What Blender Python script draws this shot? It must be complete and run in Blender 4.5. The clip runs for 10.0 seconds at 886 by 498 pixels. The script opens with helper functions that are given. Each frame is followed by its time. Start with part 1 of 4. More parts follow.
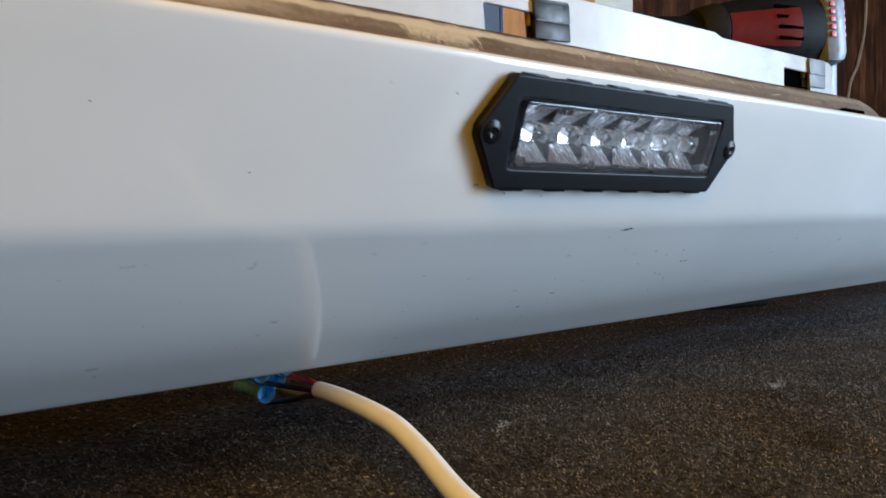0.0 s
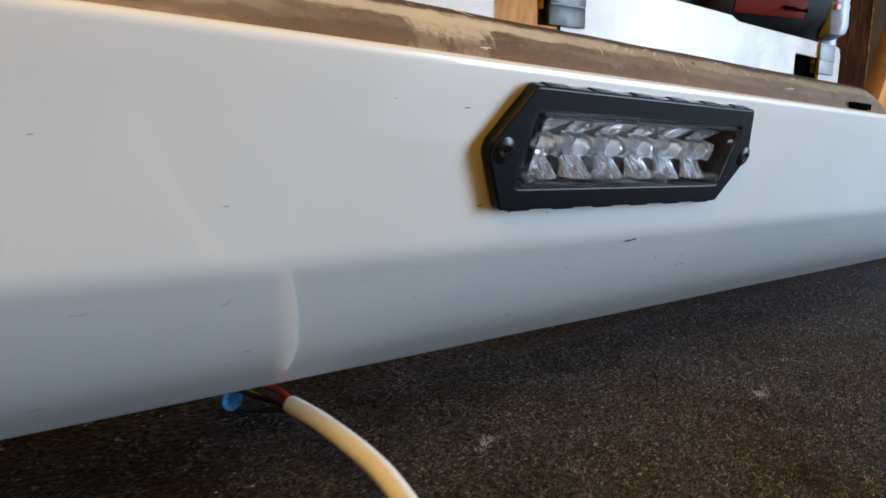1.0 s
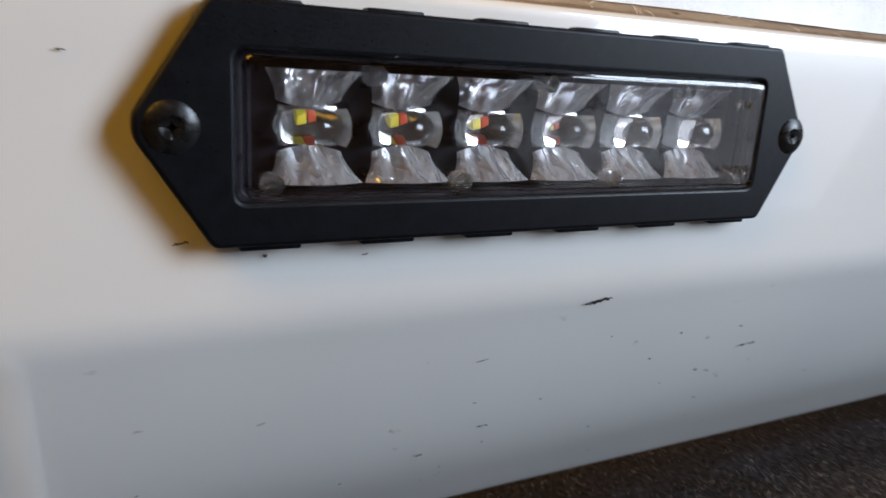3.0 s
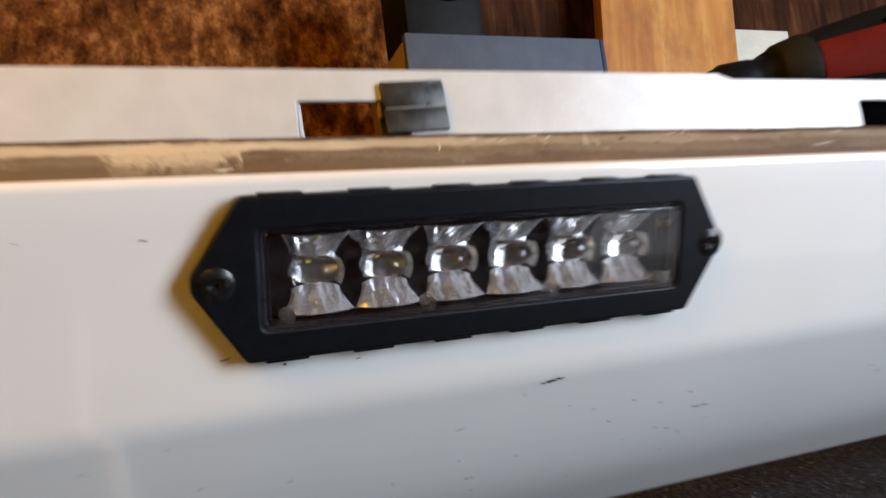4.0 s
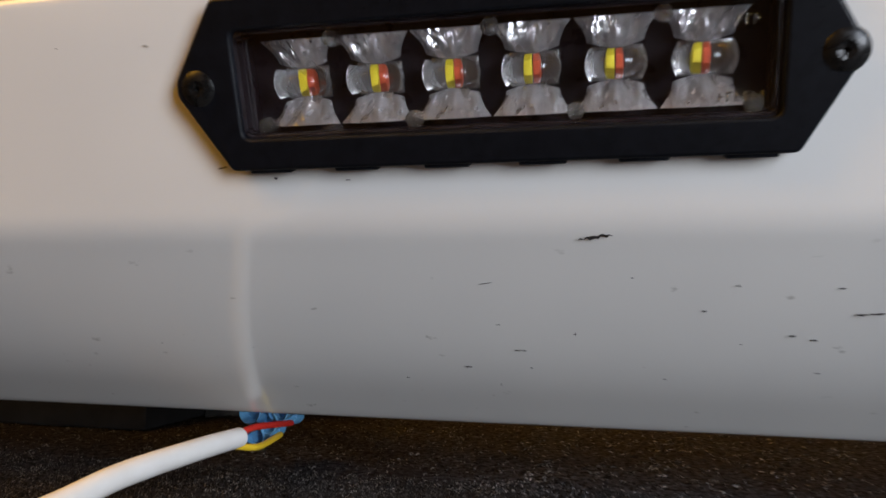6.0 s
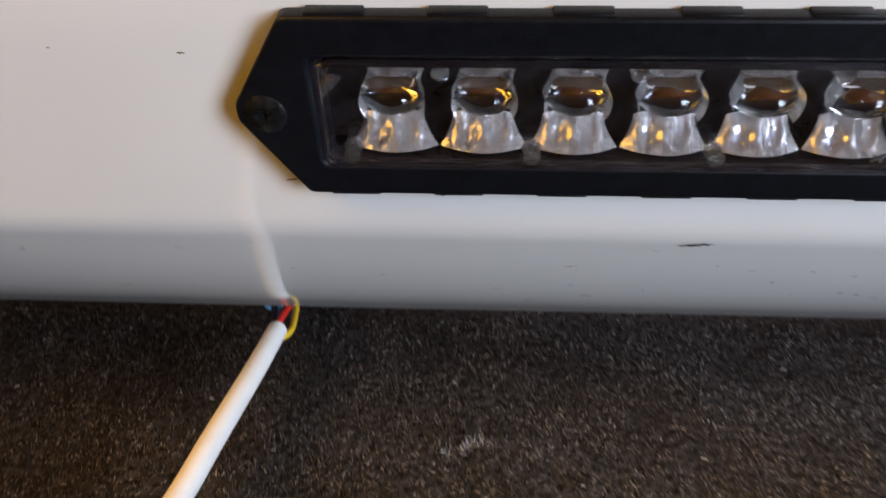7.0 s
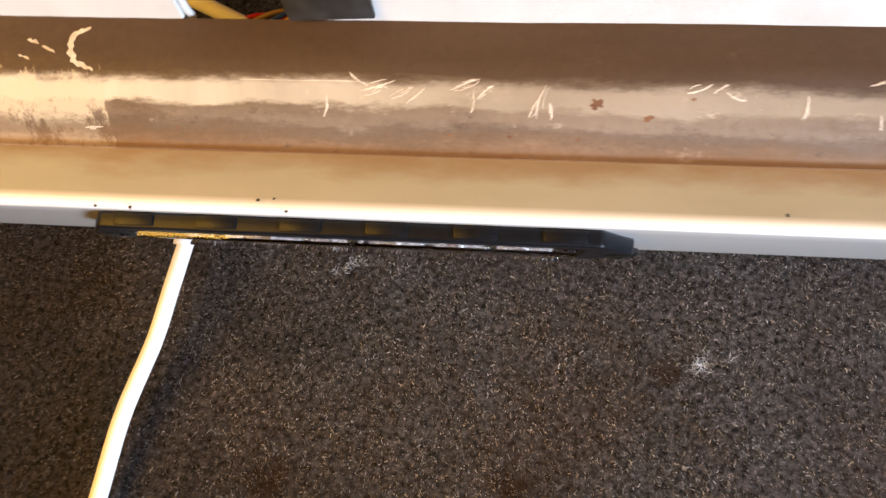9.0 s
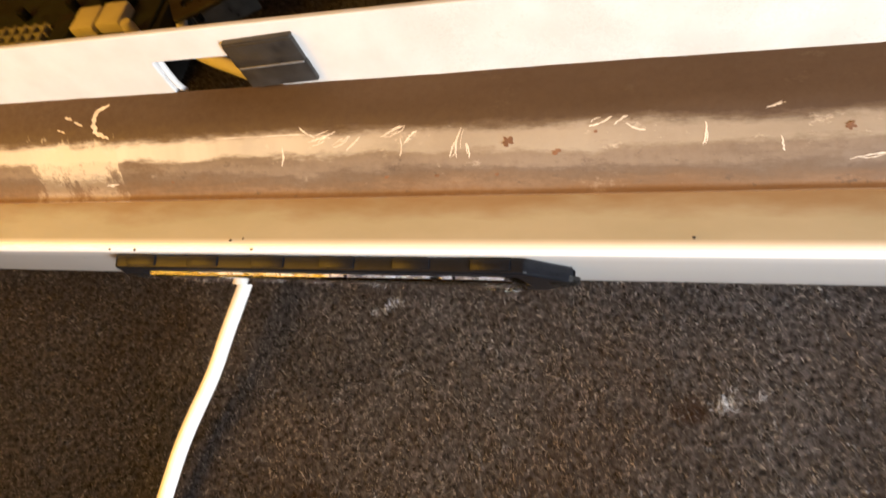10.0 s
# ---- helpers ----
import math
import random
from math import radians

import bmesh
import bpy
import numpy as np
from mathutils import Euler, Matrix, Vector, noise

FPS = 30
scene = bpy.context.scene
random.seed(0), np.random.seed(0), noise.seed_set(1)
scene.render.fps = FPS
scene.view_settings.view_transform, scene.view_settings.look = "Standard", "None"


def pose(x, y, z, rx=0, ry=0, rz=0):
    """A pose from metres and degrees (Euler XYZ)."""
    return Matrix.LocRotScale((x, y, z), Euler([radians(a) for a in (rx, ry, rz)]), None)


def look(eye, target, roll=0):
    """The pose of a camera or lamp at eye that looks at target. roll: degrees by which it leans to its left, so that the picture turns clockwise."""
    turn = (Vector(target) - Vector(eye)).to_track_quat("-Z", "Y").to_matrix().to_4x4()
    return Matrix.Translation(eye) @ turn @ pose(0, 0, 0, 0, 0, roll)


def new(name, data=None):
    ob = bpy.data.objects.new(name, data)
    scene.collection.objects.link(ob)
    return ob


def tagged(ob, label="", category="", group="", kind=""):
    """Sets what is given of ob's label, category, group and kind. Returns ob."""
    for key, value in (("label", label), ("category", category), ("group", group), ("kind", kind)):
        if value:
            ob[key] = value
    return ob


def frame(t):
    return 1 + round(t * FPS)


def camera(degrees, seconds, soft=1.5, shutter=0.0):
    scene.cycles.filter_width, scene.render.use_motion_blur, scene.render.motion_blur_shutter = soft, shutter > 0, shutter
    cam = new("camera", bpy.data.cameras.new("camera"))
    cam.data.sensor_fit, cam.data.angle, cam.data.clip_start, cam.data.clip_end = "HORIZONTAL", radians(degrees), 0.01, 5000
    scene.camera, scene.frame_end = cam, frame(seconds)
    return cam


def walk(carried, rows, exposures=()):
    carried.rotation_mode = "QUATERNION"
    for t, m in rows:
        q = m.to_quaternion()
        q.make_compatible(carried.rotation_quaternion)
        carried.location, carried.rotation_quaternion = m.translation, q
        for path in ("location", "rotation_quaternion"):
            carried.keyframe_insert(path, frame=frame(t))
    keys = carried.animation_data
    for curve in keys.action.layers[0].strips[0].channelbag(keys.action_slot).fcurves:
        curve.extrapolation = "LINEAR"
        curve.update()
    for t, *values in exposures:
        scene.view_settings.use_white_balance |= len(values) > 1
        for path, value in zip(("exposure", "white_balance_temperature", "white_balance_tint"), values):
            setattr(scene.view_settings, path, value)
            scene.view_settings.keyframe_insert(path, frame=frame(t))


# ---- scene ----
from mathutils.bvhtree import BVHTree

cam = camera(63.54, 10.0, 1.5, 0.5)
PATH = [
    (0, (-0.1563, -0.1798, 0.0861), (1.0391, 1.4221, 0.0177), -1.34),
    (0.5, (-0.1716, -0.1704, 0.1035), (1.0657, 1.3958, -0.0226), -0.36),
    (1, (-0.1487, -0.1489, 0.1175), (1.1290, 1.3627, -0.1697), 1.79),
    (1.5, (-0.1035, -0.1424, 0.1247), (1.1383, 1.3881, -0.2153), 2.24),
    (2, (-0.0648, -0.1482, 0.1210), (1.1375, 1.4147, -0.2137), -0.39),
    (2.2, (-0.0538, -0.1439, 0.1199), (1.1162, 1.4489, -0.1871), -1.72),
    (3.3, (0.0045, -0.1085, 0.0772), (0.7845, 1.7085, 0.3773), -6.92),
    (3.5, (0.0114, -0.1083, 0.0776), (0.7642, 1.7168, 0.3978), -7.49),
    (4, (-0.0072, -0.1688, 0.0983), (0.6896, 1.6898, 0.3433), -7.16),
    (4.5, (-0.0178, -0.2807, 0.0841), (0.5616, 1.6181, 0.3265), -4.09),
    (5, (0.0504, -0.2679, 0.0680), (0.2838, 1.7073, 0.2780), -2.01),
    (5.2, (0.0803, -0.2512, 0.0584), (0.1260, 1.7368, 0.2727), -0.61),
    (6.3, (0.0945, -0.1321, 0.0749), (-0.3842, 1.8066, 0.1856), 0.35),
    (6.5, (0.0856, -0.1334, 0.0987), (-0.3794, 1.8063, -0.0471), -0.42),
    (7, (0.0417, -0.1329, 0.1501), (-0.0493, 1.6838, -0.6815), -0.15),
    (7.5, (0.0572, -0.0966, 0.1892), (0.0048, 1.4720, -1.0505), 0.00),
    (8, (0.0818, -0.0840, 0.2273), (0.0718, 1.1876, -1.3164), -0.00),
    (8.5, (0.0921, -0.0866, 0.2672), (0.0354, 0.9357, -1.4508), -0.77),
    (9, (0.1119, -0.0806, 0.2911), (-0.0783, 0.7630, -1.5123), -9.04),
    (9.5, (0.1475, -0.0849, 0.3061), (-0.2447, 0.7207, -1.4820), -22.35),
    (10, (0.1685, -0.0875, 0.2939), (-0.4342, 0.8463, -1.3688), -27.84),
]
walk(cam, [(t, look(eye, target, roll)) for t, eye, target, roll in PATH], exposures=[(0, 2.24, 5300, 6), (1, 2.24, 5450, 7), (2.2, 2.28, 5750, 11), (3.5, 2.26, 6000, 12), (4, 2.42, 6150, 13), (4.5, 2.32, 6300, 14), (5, 2.18, 6250, 13), (5.2, 2.16, 6300, 14), (6.4, 2.04, 6450, 16), (7, 2.36, 6050, 16), (7.5, 2.42, 5850, 16), (8, 2.92, 4950, 13), (8.5, 3.14, 5150, 14), (9, 3.18, 5900, 15), (10, 3.16, 6750, 15)])

# ---------------------------------------------------------------- light
world = bpy.data.worlds.new("sky")
world.use_nodes = True
scene.world = world
wn = world.node_tree.nodes
sky = wn.new("ShaderNodeTexSky")
sky.sky_type = "NISHITA"
sky.sun_disc = False
sky.sun_elevation = radians(58)
sky.sun_rotation = radians(107)
world.node_tree.links.new(sky.outputs[0], wn["Background"].inputs[0])
wn["Background"].inputs[1].default_value = 0.08

sun = new("sun", bpy.data.lights.new("sun", "SUN"))
sun.data.energy, sun.data.angle, sun.data.color = 2.8, radians(0.5), (1.0, 0.95, 0.88)
sun.matrix_world = look((3.0, -0.9, 5.2), (0, 0, 0))

door_light = new("door_light", bpy.data.lights.new("door_light", "AREA"))
door_light.data.shape, door_light.data.size, door_light.data.size_y = "RECTANGLE", 1.1, 0.9
door_light.data.energy, door_light.data.color = 12.0, (0.81, 0.90, 0.97)
door_light.matrix_world = look((1.50, -1.115, 0.36), (1.50, 1.0, 0.36))

bulb_light = new("bulb_light", bpy.data.lights.new("bulb_light", "POINT"))
bulb_light.data.energy, bulb_light.data.color = 5.2, (1.0, 0.505, 0.040)
bulb_light.data.shadow_soft_size = 0.28
bulb_light.location = (-0.46, -0.35, 0.65)


STRIP_Y = 0.0022     # how far the stepped strip and the flange stand back


# ---------------------------------------------------------------- materials
def material(name):
    m = bpy.data.materials.new(name)
    m.use_nodes = True
    return m, m.node_tree.nodes, m.node_tree.links, m.node_tree.nodes["Principled BSDF"]


def ramp(nodes, links, source, stops):
    r = nodes.new("ShaderNodeValToRGB")
    r.color_ramp.elements[0].position, r.color_ramp.elements[1].position = stops[0][0], stops[-1][0]
    while len(r.color_ramp.elements) < len(stops):
        r.color_ramp.elements.new(0.5)
    for e, (p, c) in zip(r.color_ramp.elements, stops):
        e.position = p
        e.color = (c, c, c, 1) if isinstance(c, (int, float)) else (*c, 1)
    links.new(source, r.inputs[0])
    return r.outputs[0]


def coords(nodes, links, scale=(1, 1, 1)):
    tc, mp = nodes.new("ShaderNodeTexCoord"), nodes.new("ShaderNodeMapping")
    mp.inputs["Scale"].default_value = scale
    links.new(tc.outputs["Object"], mp.inputs[0])
    return mp.outputs[0]


def noise_tex(nodes, links, vec, scale, detail=4, rough=0.55):
    n = nodes.new("ShaderNodeTexNoise")
    n.inputs["Scale"].default_value, n.inputs["Detail"].default_value, n.inputs["Roughness"].default_value = scale, detail, rough
    links.new(vec, n.inputs["Vector"])
    return n.outputs["Fac"]


def mixed(nodes, links, fac, a, b, mode="MIX"):
    m = nodes.new("ShaderNodeMix")
    m.data_type, m.blend_type = "RGBA", mode
    for v, i in ((fac, 0), (a, 6), (b, 7)):
        if isinstance(v, (int, float)):
            m.inputs[i].default_value = v
        elif isinstance(v, tuple):
            m.inputs[i].default_value = (*v, 1)
        else:
            links.new(v, m.inputs[i])
    return m.outputs[2]


def maths(nodes, links, op, a, b=0.0, clamp=False):
    m = nodes.new("ShaderNodeMath")
    m.operation, m.use_clamp = op, clamp
    for v, i in ((a, 0), (b, 1)):
        if isinstance(v, (int, float)):
            m.inputs[i].default_value = v
        else:
            links.new(v, m.inputs[i])
    return m.outputs[0]


def bump(nodes, links, bsdf, height, strength=0.2, distance=0.001):
    b = nodes.new("ShaderNodeBump")
    b.inputs["Strength"].default_value, b.inputs["Distance"].default_value = strength, distance
    links.new(height, b.inputs["Height"])
    links.new(b.outputs[0], bsdf.inputs["Normal"])


def worn(name, low, high, rough=0.5, scale=60.0, metal=0.0, relief=0.1, spread=0.15):
    """A plain surface with grain and blotches at two scales."""
    m, n, l, b = material(name)
    v = coords(n, l)
    big, fine = noise_tex(n, l, v, scale * 0.15), noise_tex(n, l, v, scale, 6)
    both = maths(n, l, "ADD", maths(n, l, "MULTIPLY", big, 0.6), maths(n, l, "MULTIPLY", fine, 0.4))
    l.new(ramp(n, l, both, [(0.35, low), (0.65, high)]), b.inputs["Base Color"])
    l.new(ramp(n, l, fine, [(0.3, max(rough - spread, 0.02)), (0.7, min(rough + spread, 1.0))]), b.inputs["Roughness"])
    b.inputs["Metallic"].default_value = metal
    bump(n, l, b, fine, relief)
    return m


def paint_white():
    m, n, l, b = material("white_paint")
    v = coords(n, l)
    big = noise_tex(n, l, v, 9, 3)
    base = mixed(n, l, ramp(n, l, big, [(0.35, 0.0), (0.7, 1.0)]), (0.80, 0.79, 0.755), (0.74, 0.735, 0.71))
    sep = n.new("ShaderNodeSeparateXYZ")
    l.new(v, sep.inputs[0])
    # fine road spatter on the lower part
    low = ramp(n, l, maths(n, l, "MULTIPLY", sep.outputs[2], 10.0), [(0.70, 1.0), (0.86, 0.0)])
    spot = ramp(n, l, noise_tex(n, l, coords(n, l, (0.6, 1.0, 1.0)), 190, 3, 0.6), [(0.69, 0.0), (0.74, 0.55)])
    base = mixed(n, l, maths(n, l, "MULTIPLY", low, spot), base, (0.30, 0.29, 0.25))
    # grime along the joint with the stepped strip, blotchy
    on_top = maths(n, l, "GREATER_THAN", sep.outputs[2], 0.1395)
    line = ramp(n, l, maths(n, l, "ADD", maths(n, l, "MULTIPLY", sep.outputs[1], 25.0), maths(n, l, "MULTIPLY", noise_tex(n, l, coords(n, l, (1, 3, 3)), 45, 5), 0.35)), [(0.33, 0.0), (0.50, 0.75)])
    # lip top: warm lamplight tone painted in, duller and yellower than the face
    lip = maths(n, l, "MULTIPLY", on_top, ramp(n, l, maths(n, l, "ADD", maths(n, l, "MULTIPLY", sep.outputs[1], 100.0), 0.5), [(0.42, 0.0), (0.60, 0.9)]))
    base = mixed(n, l, lip, base, mixed(n, l, ramp(n, l, noise_tex(n, l, coords(n, l, (1.0, 2.0, 2.0)), 22, 5, 0.6), [(0.35, 0.0), (0.65, 1.0)]), (0.350, 0.335, 0.240), (0.420, 0.400, 0.305)))
    base = mixed(n, l, maths(n, l, "MULTIPLY", line, on_top), base, (0.27, 0.165, 0.075))
    l.new(base, b.inputs["Base Color"])
    b.inputs["Roughness"].default_value = 0.33
    b.inputs["Coat Weight"].default_value, b.inputs["Coat Roughness"].default_value = 1.0, 0.035
    return m


def grimy_metal():
    """Cream paint under brown road dirt, worn through to bright streaks on the crest."""
    m, n, l, b = material("grimy_paint")
    v = coords(n, l)
    streak = coords(n, l, (1.0, 5.0, 5.0))
    broad = noise_tex(n, l, streak, 14, 5, 0.6)
    fine = noise_tex(n, l, v, 420, 6, 0.7)
    dirt = mixed(n, l, ramp(n, l, broad, [(0.33, 0.0), (0.66, 1.0)]), (0.125, 0.090, 0.061), (0.225, 0.172, 0.126))
    dirt = mixed(n, l, ramp(n, l, fine, [(0.42, 0.0), (0.75, 0.55)]), dirt, (0.10, 0.07, 0.045))
    sep = n.new("ShaderNodeSeparateXYZ")
    l.new(v, sep.inputs[0])
    wob = maths(n, l, "MULTIPLY", maths(n, l, "SUBTRACT", noise_tex(n, l, coords(n, l, (0.28, 1.0, 1.0)), 110, 7, 0.75), 0.5), 0.0070)
    y = maths(n, l, "SUBTRACT", sep.outputs[1], STRIP_Y)
    at = maths(n, l, "ADD", y, wob)
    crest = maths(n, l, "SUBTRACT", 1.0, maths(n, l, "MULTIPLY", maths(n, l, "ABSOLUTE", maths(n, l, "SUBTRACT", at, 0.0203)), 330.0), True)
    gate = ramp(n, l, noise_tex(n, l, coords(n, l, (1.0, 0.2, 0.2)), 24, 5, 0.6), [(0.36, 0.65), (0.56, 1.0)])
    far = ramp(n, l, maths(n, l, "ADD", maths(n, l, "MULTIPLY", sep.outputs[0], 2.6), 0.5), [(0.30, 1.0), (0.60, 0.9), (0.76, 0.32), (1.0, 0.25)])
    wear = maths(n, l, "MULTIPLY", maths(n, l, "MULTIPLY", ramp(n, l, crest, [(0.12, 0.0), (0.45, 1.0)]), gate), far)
    band = ramp(n, l, maths(n, l, "MULTIPLY", at, 10.0), [(0.142, 0.0), (0.172, 1.0)])
    dirt = mixed(n, l, maths(n, l, "MULTIPLY", band, ramp(n, l, broad, [(0.38, 0.25), (0.62, 0.95)])), dirt, (0.205, 0.155, 0.110))
    stain = ramp(n, l, noise_tex(n, l, coords(n, l, (1.0, 2.2, 2.2)), 46, 7, 0.72), [(0.56, 0.0), (0.66, 0.6)])
    dirt = mixed(n, l, stain, dirt, (0.085, 0.050, 0.028))
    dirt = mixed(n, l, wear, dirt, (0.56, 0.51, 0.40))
    rub = ramp(n, l, noise_tex(n, l, coords(n, l, (1.0, 1.6, 1.6)), 95, 7, 0.8), [(0.60, 0.0), (0.70, 0.6)])
    dirt = mixed(n, l, rub, dirt, (0.60, 0.52, 0.41))
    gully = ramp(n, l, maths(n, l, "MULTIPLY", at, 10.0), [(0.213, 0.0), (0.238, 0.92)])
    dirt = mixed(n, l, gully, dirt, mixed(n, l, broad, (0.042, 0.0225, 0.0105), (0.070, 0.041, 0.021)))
    # rubbed patch that ends in a sharp edge
    inside = maths(n, l, "MULTIPLY", ramp(n, l, maths(n, l, "ADD", maths(n, l, "MULTIPLY", sep.outputs[0], 10.0), 0.5), [(0.15, 0.0), (0.30, 1.0), (0.604, 1.0), (0.612, 0.0)]), ramp(n, l, maths(n, l, "MULTIPLY", y, 10.0), [(0.195, 1.0), (0.292, 0.0)]))
    spatter = ramp(n, l, maths(n, l, "ADD", noise_tex(n, l, coords(n, l, (1.0, 0.7, 0.7)), 210, 7, 0.75), maths(n, l, "MULTIPLY", inside, 0.32)), [(0.72, 0.0), (0.82, 0.8)])
    dirt = mixed(n, l, maths(n, l, "MULTIPLY", spatter, ramp(n, l, inside, [(0.0, 0.0), (0.12, 1.0)])), dirt, (0.52, 0.45, 0.33))
    clean = ramp(n, l, maths(n, l, "ADD", maths(n, l, "ADD", maths(n, l, "MULTIPLY", sep.outputs[0], 2.6), 0.5), maths(n, l, "MULTIPLY", broad, 0.12)), [(0.32, 1.0), (0.40, 0.0)])
    dots = ramp(n, l, noise_tex(n, l, coords(n, l, (0.7, 1.0, 1.0)), 330, 5, 0.7), [(0.58, 0.0), (0.66, 0.8)])
    cream = mixed(n, l, dots, mixed(n, l, ramp(n, l, broad, [(0.35, 0.0), (0.65, 1.0)]), (0.52, 0.445, 0.35), (0.36, 0.285, 0.205)), (0.13, 0.082, 0.05))
    dirt = mixed(n, l, maths(n, l, "MULTIPLY", clean, 0.85), dirt, cream)
    # shade on the steep riser, painted as a darker band above the foot
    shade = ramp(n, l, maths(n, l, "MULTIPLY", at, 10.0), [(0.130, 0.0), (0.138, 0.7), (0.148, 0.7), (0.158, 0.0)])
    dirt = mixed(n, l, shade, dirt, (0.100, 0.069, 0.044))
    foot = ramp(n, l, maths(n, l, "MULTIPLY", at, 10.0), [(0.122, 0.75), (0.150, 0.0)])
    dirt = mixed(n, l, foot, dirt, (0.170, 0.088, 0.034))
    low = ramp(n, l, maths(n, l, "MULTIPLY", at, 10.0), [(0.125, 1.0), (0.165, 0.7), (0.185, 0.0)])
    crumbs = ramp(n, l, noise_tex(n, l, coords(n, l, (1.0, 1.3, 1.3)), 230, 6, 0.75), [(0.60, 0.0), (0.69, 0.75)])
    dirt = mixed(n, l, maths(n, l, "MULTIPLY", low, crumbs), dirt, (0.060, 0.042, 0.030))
    l.new(dirt, b.inputs["Base Color"])
    l.new(ramp(n, l, fine, [(0.3, 0.52), (0.7, 0.80)]), b.inputs["Roughness"])
    b.inputs["Specular IOR Level"].default_value = 0.28
    bump(n, l, b, maths(n, l, "ADD", fine, maths(n, l, "MULTIPLY", wear, -0.5)), 0.25, 0.0005)
    return m


def carpet_falloff(n, l, v):
    """Daylight falloff painted into the carpet colour: one end darker, with a ragged border."""
    sep = n.new("ShaderNodeSeparateXYZ")
    l.new(v, sep.inputs[0])
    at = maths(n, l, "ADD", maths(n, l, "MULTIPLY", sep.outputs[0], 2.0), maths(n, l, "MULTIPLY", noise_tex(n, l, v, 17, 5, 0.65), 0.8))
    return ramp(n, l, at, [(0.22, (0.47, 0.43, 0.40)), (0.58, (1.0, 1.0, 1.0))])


def carpet_felt():
    m, n, l, b = material("charcoal_felt")
    v = coords(n, l)
    big, mid, fine = noise_tex(n, l, v, 11, 4), noise_tex(n, l, v, 330, 4, 0.7), noise_tex(n, l, v, 1500, 3, 0.7)
    col = mixed(n, l, ramp(n, l, mid, [(0.36, 0.0), (0.66, 1.0)]), (0.009, 0.009, 0.011), (0.155, 0.151, 0.162))
    col = mixed(n, l, ramp(n, l, fine, [(0.60, 0.0), (0.76, 0.8)]), col, (0.20, 0.20, 0.21))
    col = mixed(n, l, ramp(n, l, big, [(0.42, 0.0), (0.68, 0.35)]), col, (0.062, 0.041, 0.027))
    for x, y, size in ((0.176, 0.004, 0.016), (0.02, -0.05, 0.022), (0.115, -0.045, 0.02)):
        gap = n.new("ShaderNodeVectorMath")
        gap.operation = "DISTANCE"
        gap.inputs[1].default_value = (x, y, 0)
        l.new(v, gap.inputs[0])
        reach = maths(n, l, "ADD", gap.outputs["Value"], maths(n, l, "MULTIPLY", noise_tex(n, l, v, 120, 4), size))
        col = mixed(n, l, ramp(n, l, maths(n, l, "DIVIDE", reach, size), [(0.7, 0.75), (1.3, 0.0)]), col, (0.040, 0.020, 0.009))
    # the felt takes the painted light falloff
    col = mixed(n, l, 1.0, col, carpet_falloff(n, l, v), "MULTIPLY")
    l.new(col, b.inputs["Base Color"])
    b.inputs["Roughness"].default_value = 0.95
    b.inputs["Specular IOR Level"].default_value = 0.04
    bump(n, l, b, maths(n, l, "ADD", mid, fine), 0.8, 0.002)
    return m


def by_island(name, stops, rough=0.8):
    m, n, l, b = material(name)
    g = n.new("ShaderNodeNewGeometry")
    l.new(ramp(n, l, g.outputs["Random Per Island"], stops), b.inputs["Base Color"])
    b.inputs["Roughness"].default_value = rough
    b.inputs["Specular IOR Level"].default_value = 0.05
    return m


def soiled_fibres():
    """Pale and dark felt fibres, browned and darkened in wide soiled patches."""
    m = by_island("felt_fibres", [(0.0, 0.010), (0.55, 0.045), (0.82, 0.15), (0.94, 0.45), (1.0, 0.80)])
    n, l = m.node_tree.nodes, m.node_tree.links
    b = n["Principled BSDF"]
    col = b.inputs["Base Color"].links[0].from_socket
    v = coords(n, l)
    brown = ramp(n, l, noise_tex(n, l, v, 11, 4), [(0.40, (1.0, 1.0, 1.0)), (0.66, (0.98, 0.84, 0.70))])
    dark = ramp(n, l, noise_tex(n, l, v, 27, 5, 0.65), [(0.34, 0.62), (0.54, 1.0)])
    col = mixed(n, l, 1.0, mixed(n, l, 1.0, col, brown, "MULTIPLY"), dark, "MULTIPLY")
    # fibres are dimmed towards the same end, falloff put into their colour
    col = mixed(n, l, 1.0, col, carpet_falloff(n, l, v), "MULTIPLY")
    l.new(col, b.inputs["Base Color"])
    return m


def chipboard():
    m, n, l, b = material("brown_chipboard")
    v = coords(n, l, (1.0, 1.0, 0.8))
    blotch, mid = noise_tex(n, l, coords(n, l, (1.6, 1.0, 0.35)), 7.0, 4), noise_tex(n, l, v, 24, 5, 0.62)
    clump = noise_tex(n, l, coords(n, l, (1.0, 1.0, 0.6)), 62, 6, 0.68)
    tone = maths(n, l, "ADD", maths(n, l, "MULTIPLY", mid, 0.40), maths(n, l, "MULTIPLY", clump, 0.60))
    col = ramp(n, l, tone, [(0.38, (0.034, 0.010, 0.0026)), (0.46, (0.112, 0.035, 0.0075)), (0.53, (0.205, 0.072, 0.017)), (0.63, (0.44, 0.190, 0.055))])
    col = mixed(n, l, ramp(n, l, blotch, [(0.38, 0.35), (0.54, 0.0)]), col, (0.060, 0.019, 0.006))
    l.new(col, b.inputs["Base Color"])
    b.inputs["Roughness"].default_value = 0.85
    b.inputs["Specular IOR Level"].default_value = 0.06
    bump(n, l, b, tone, 1.0, 0.014)
    return m


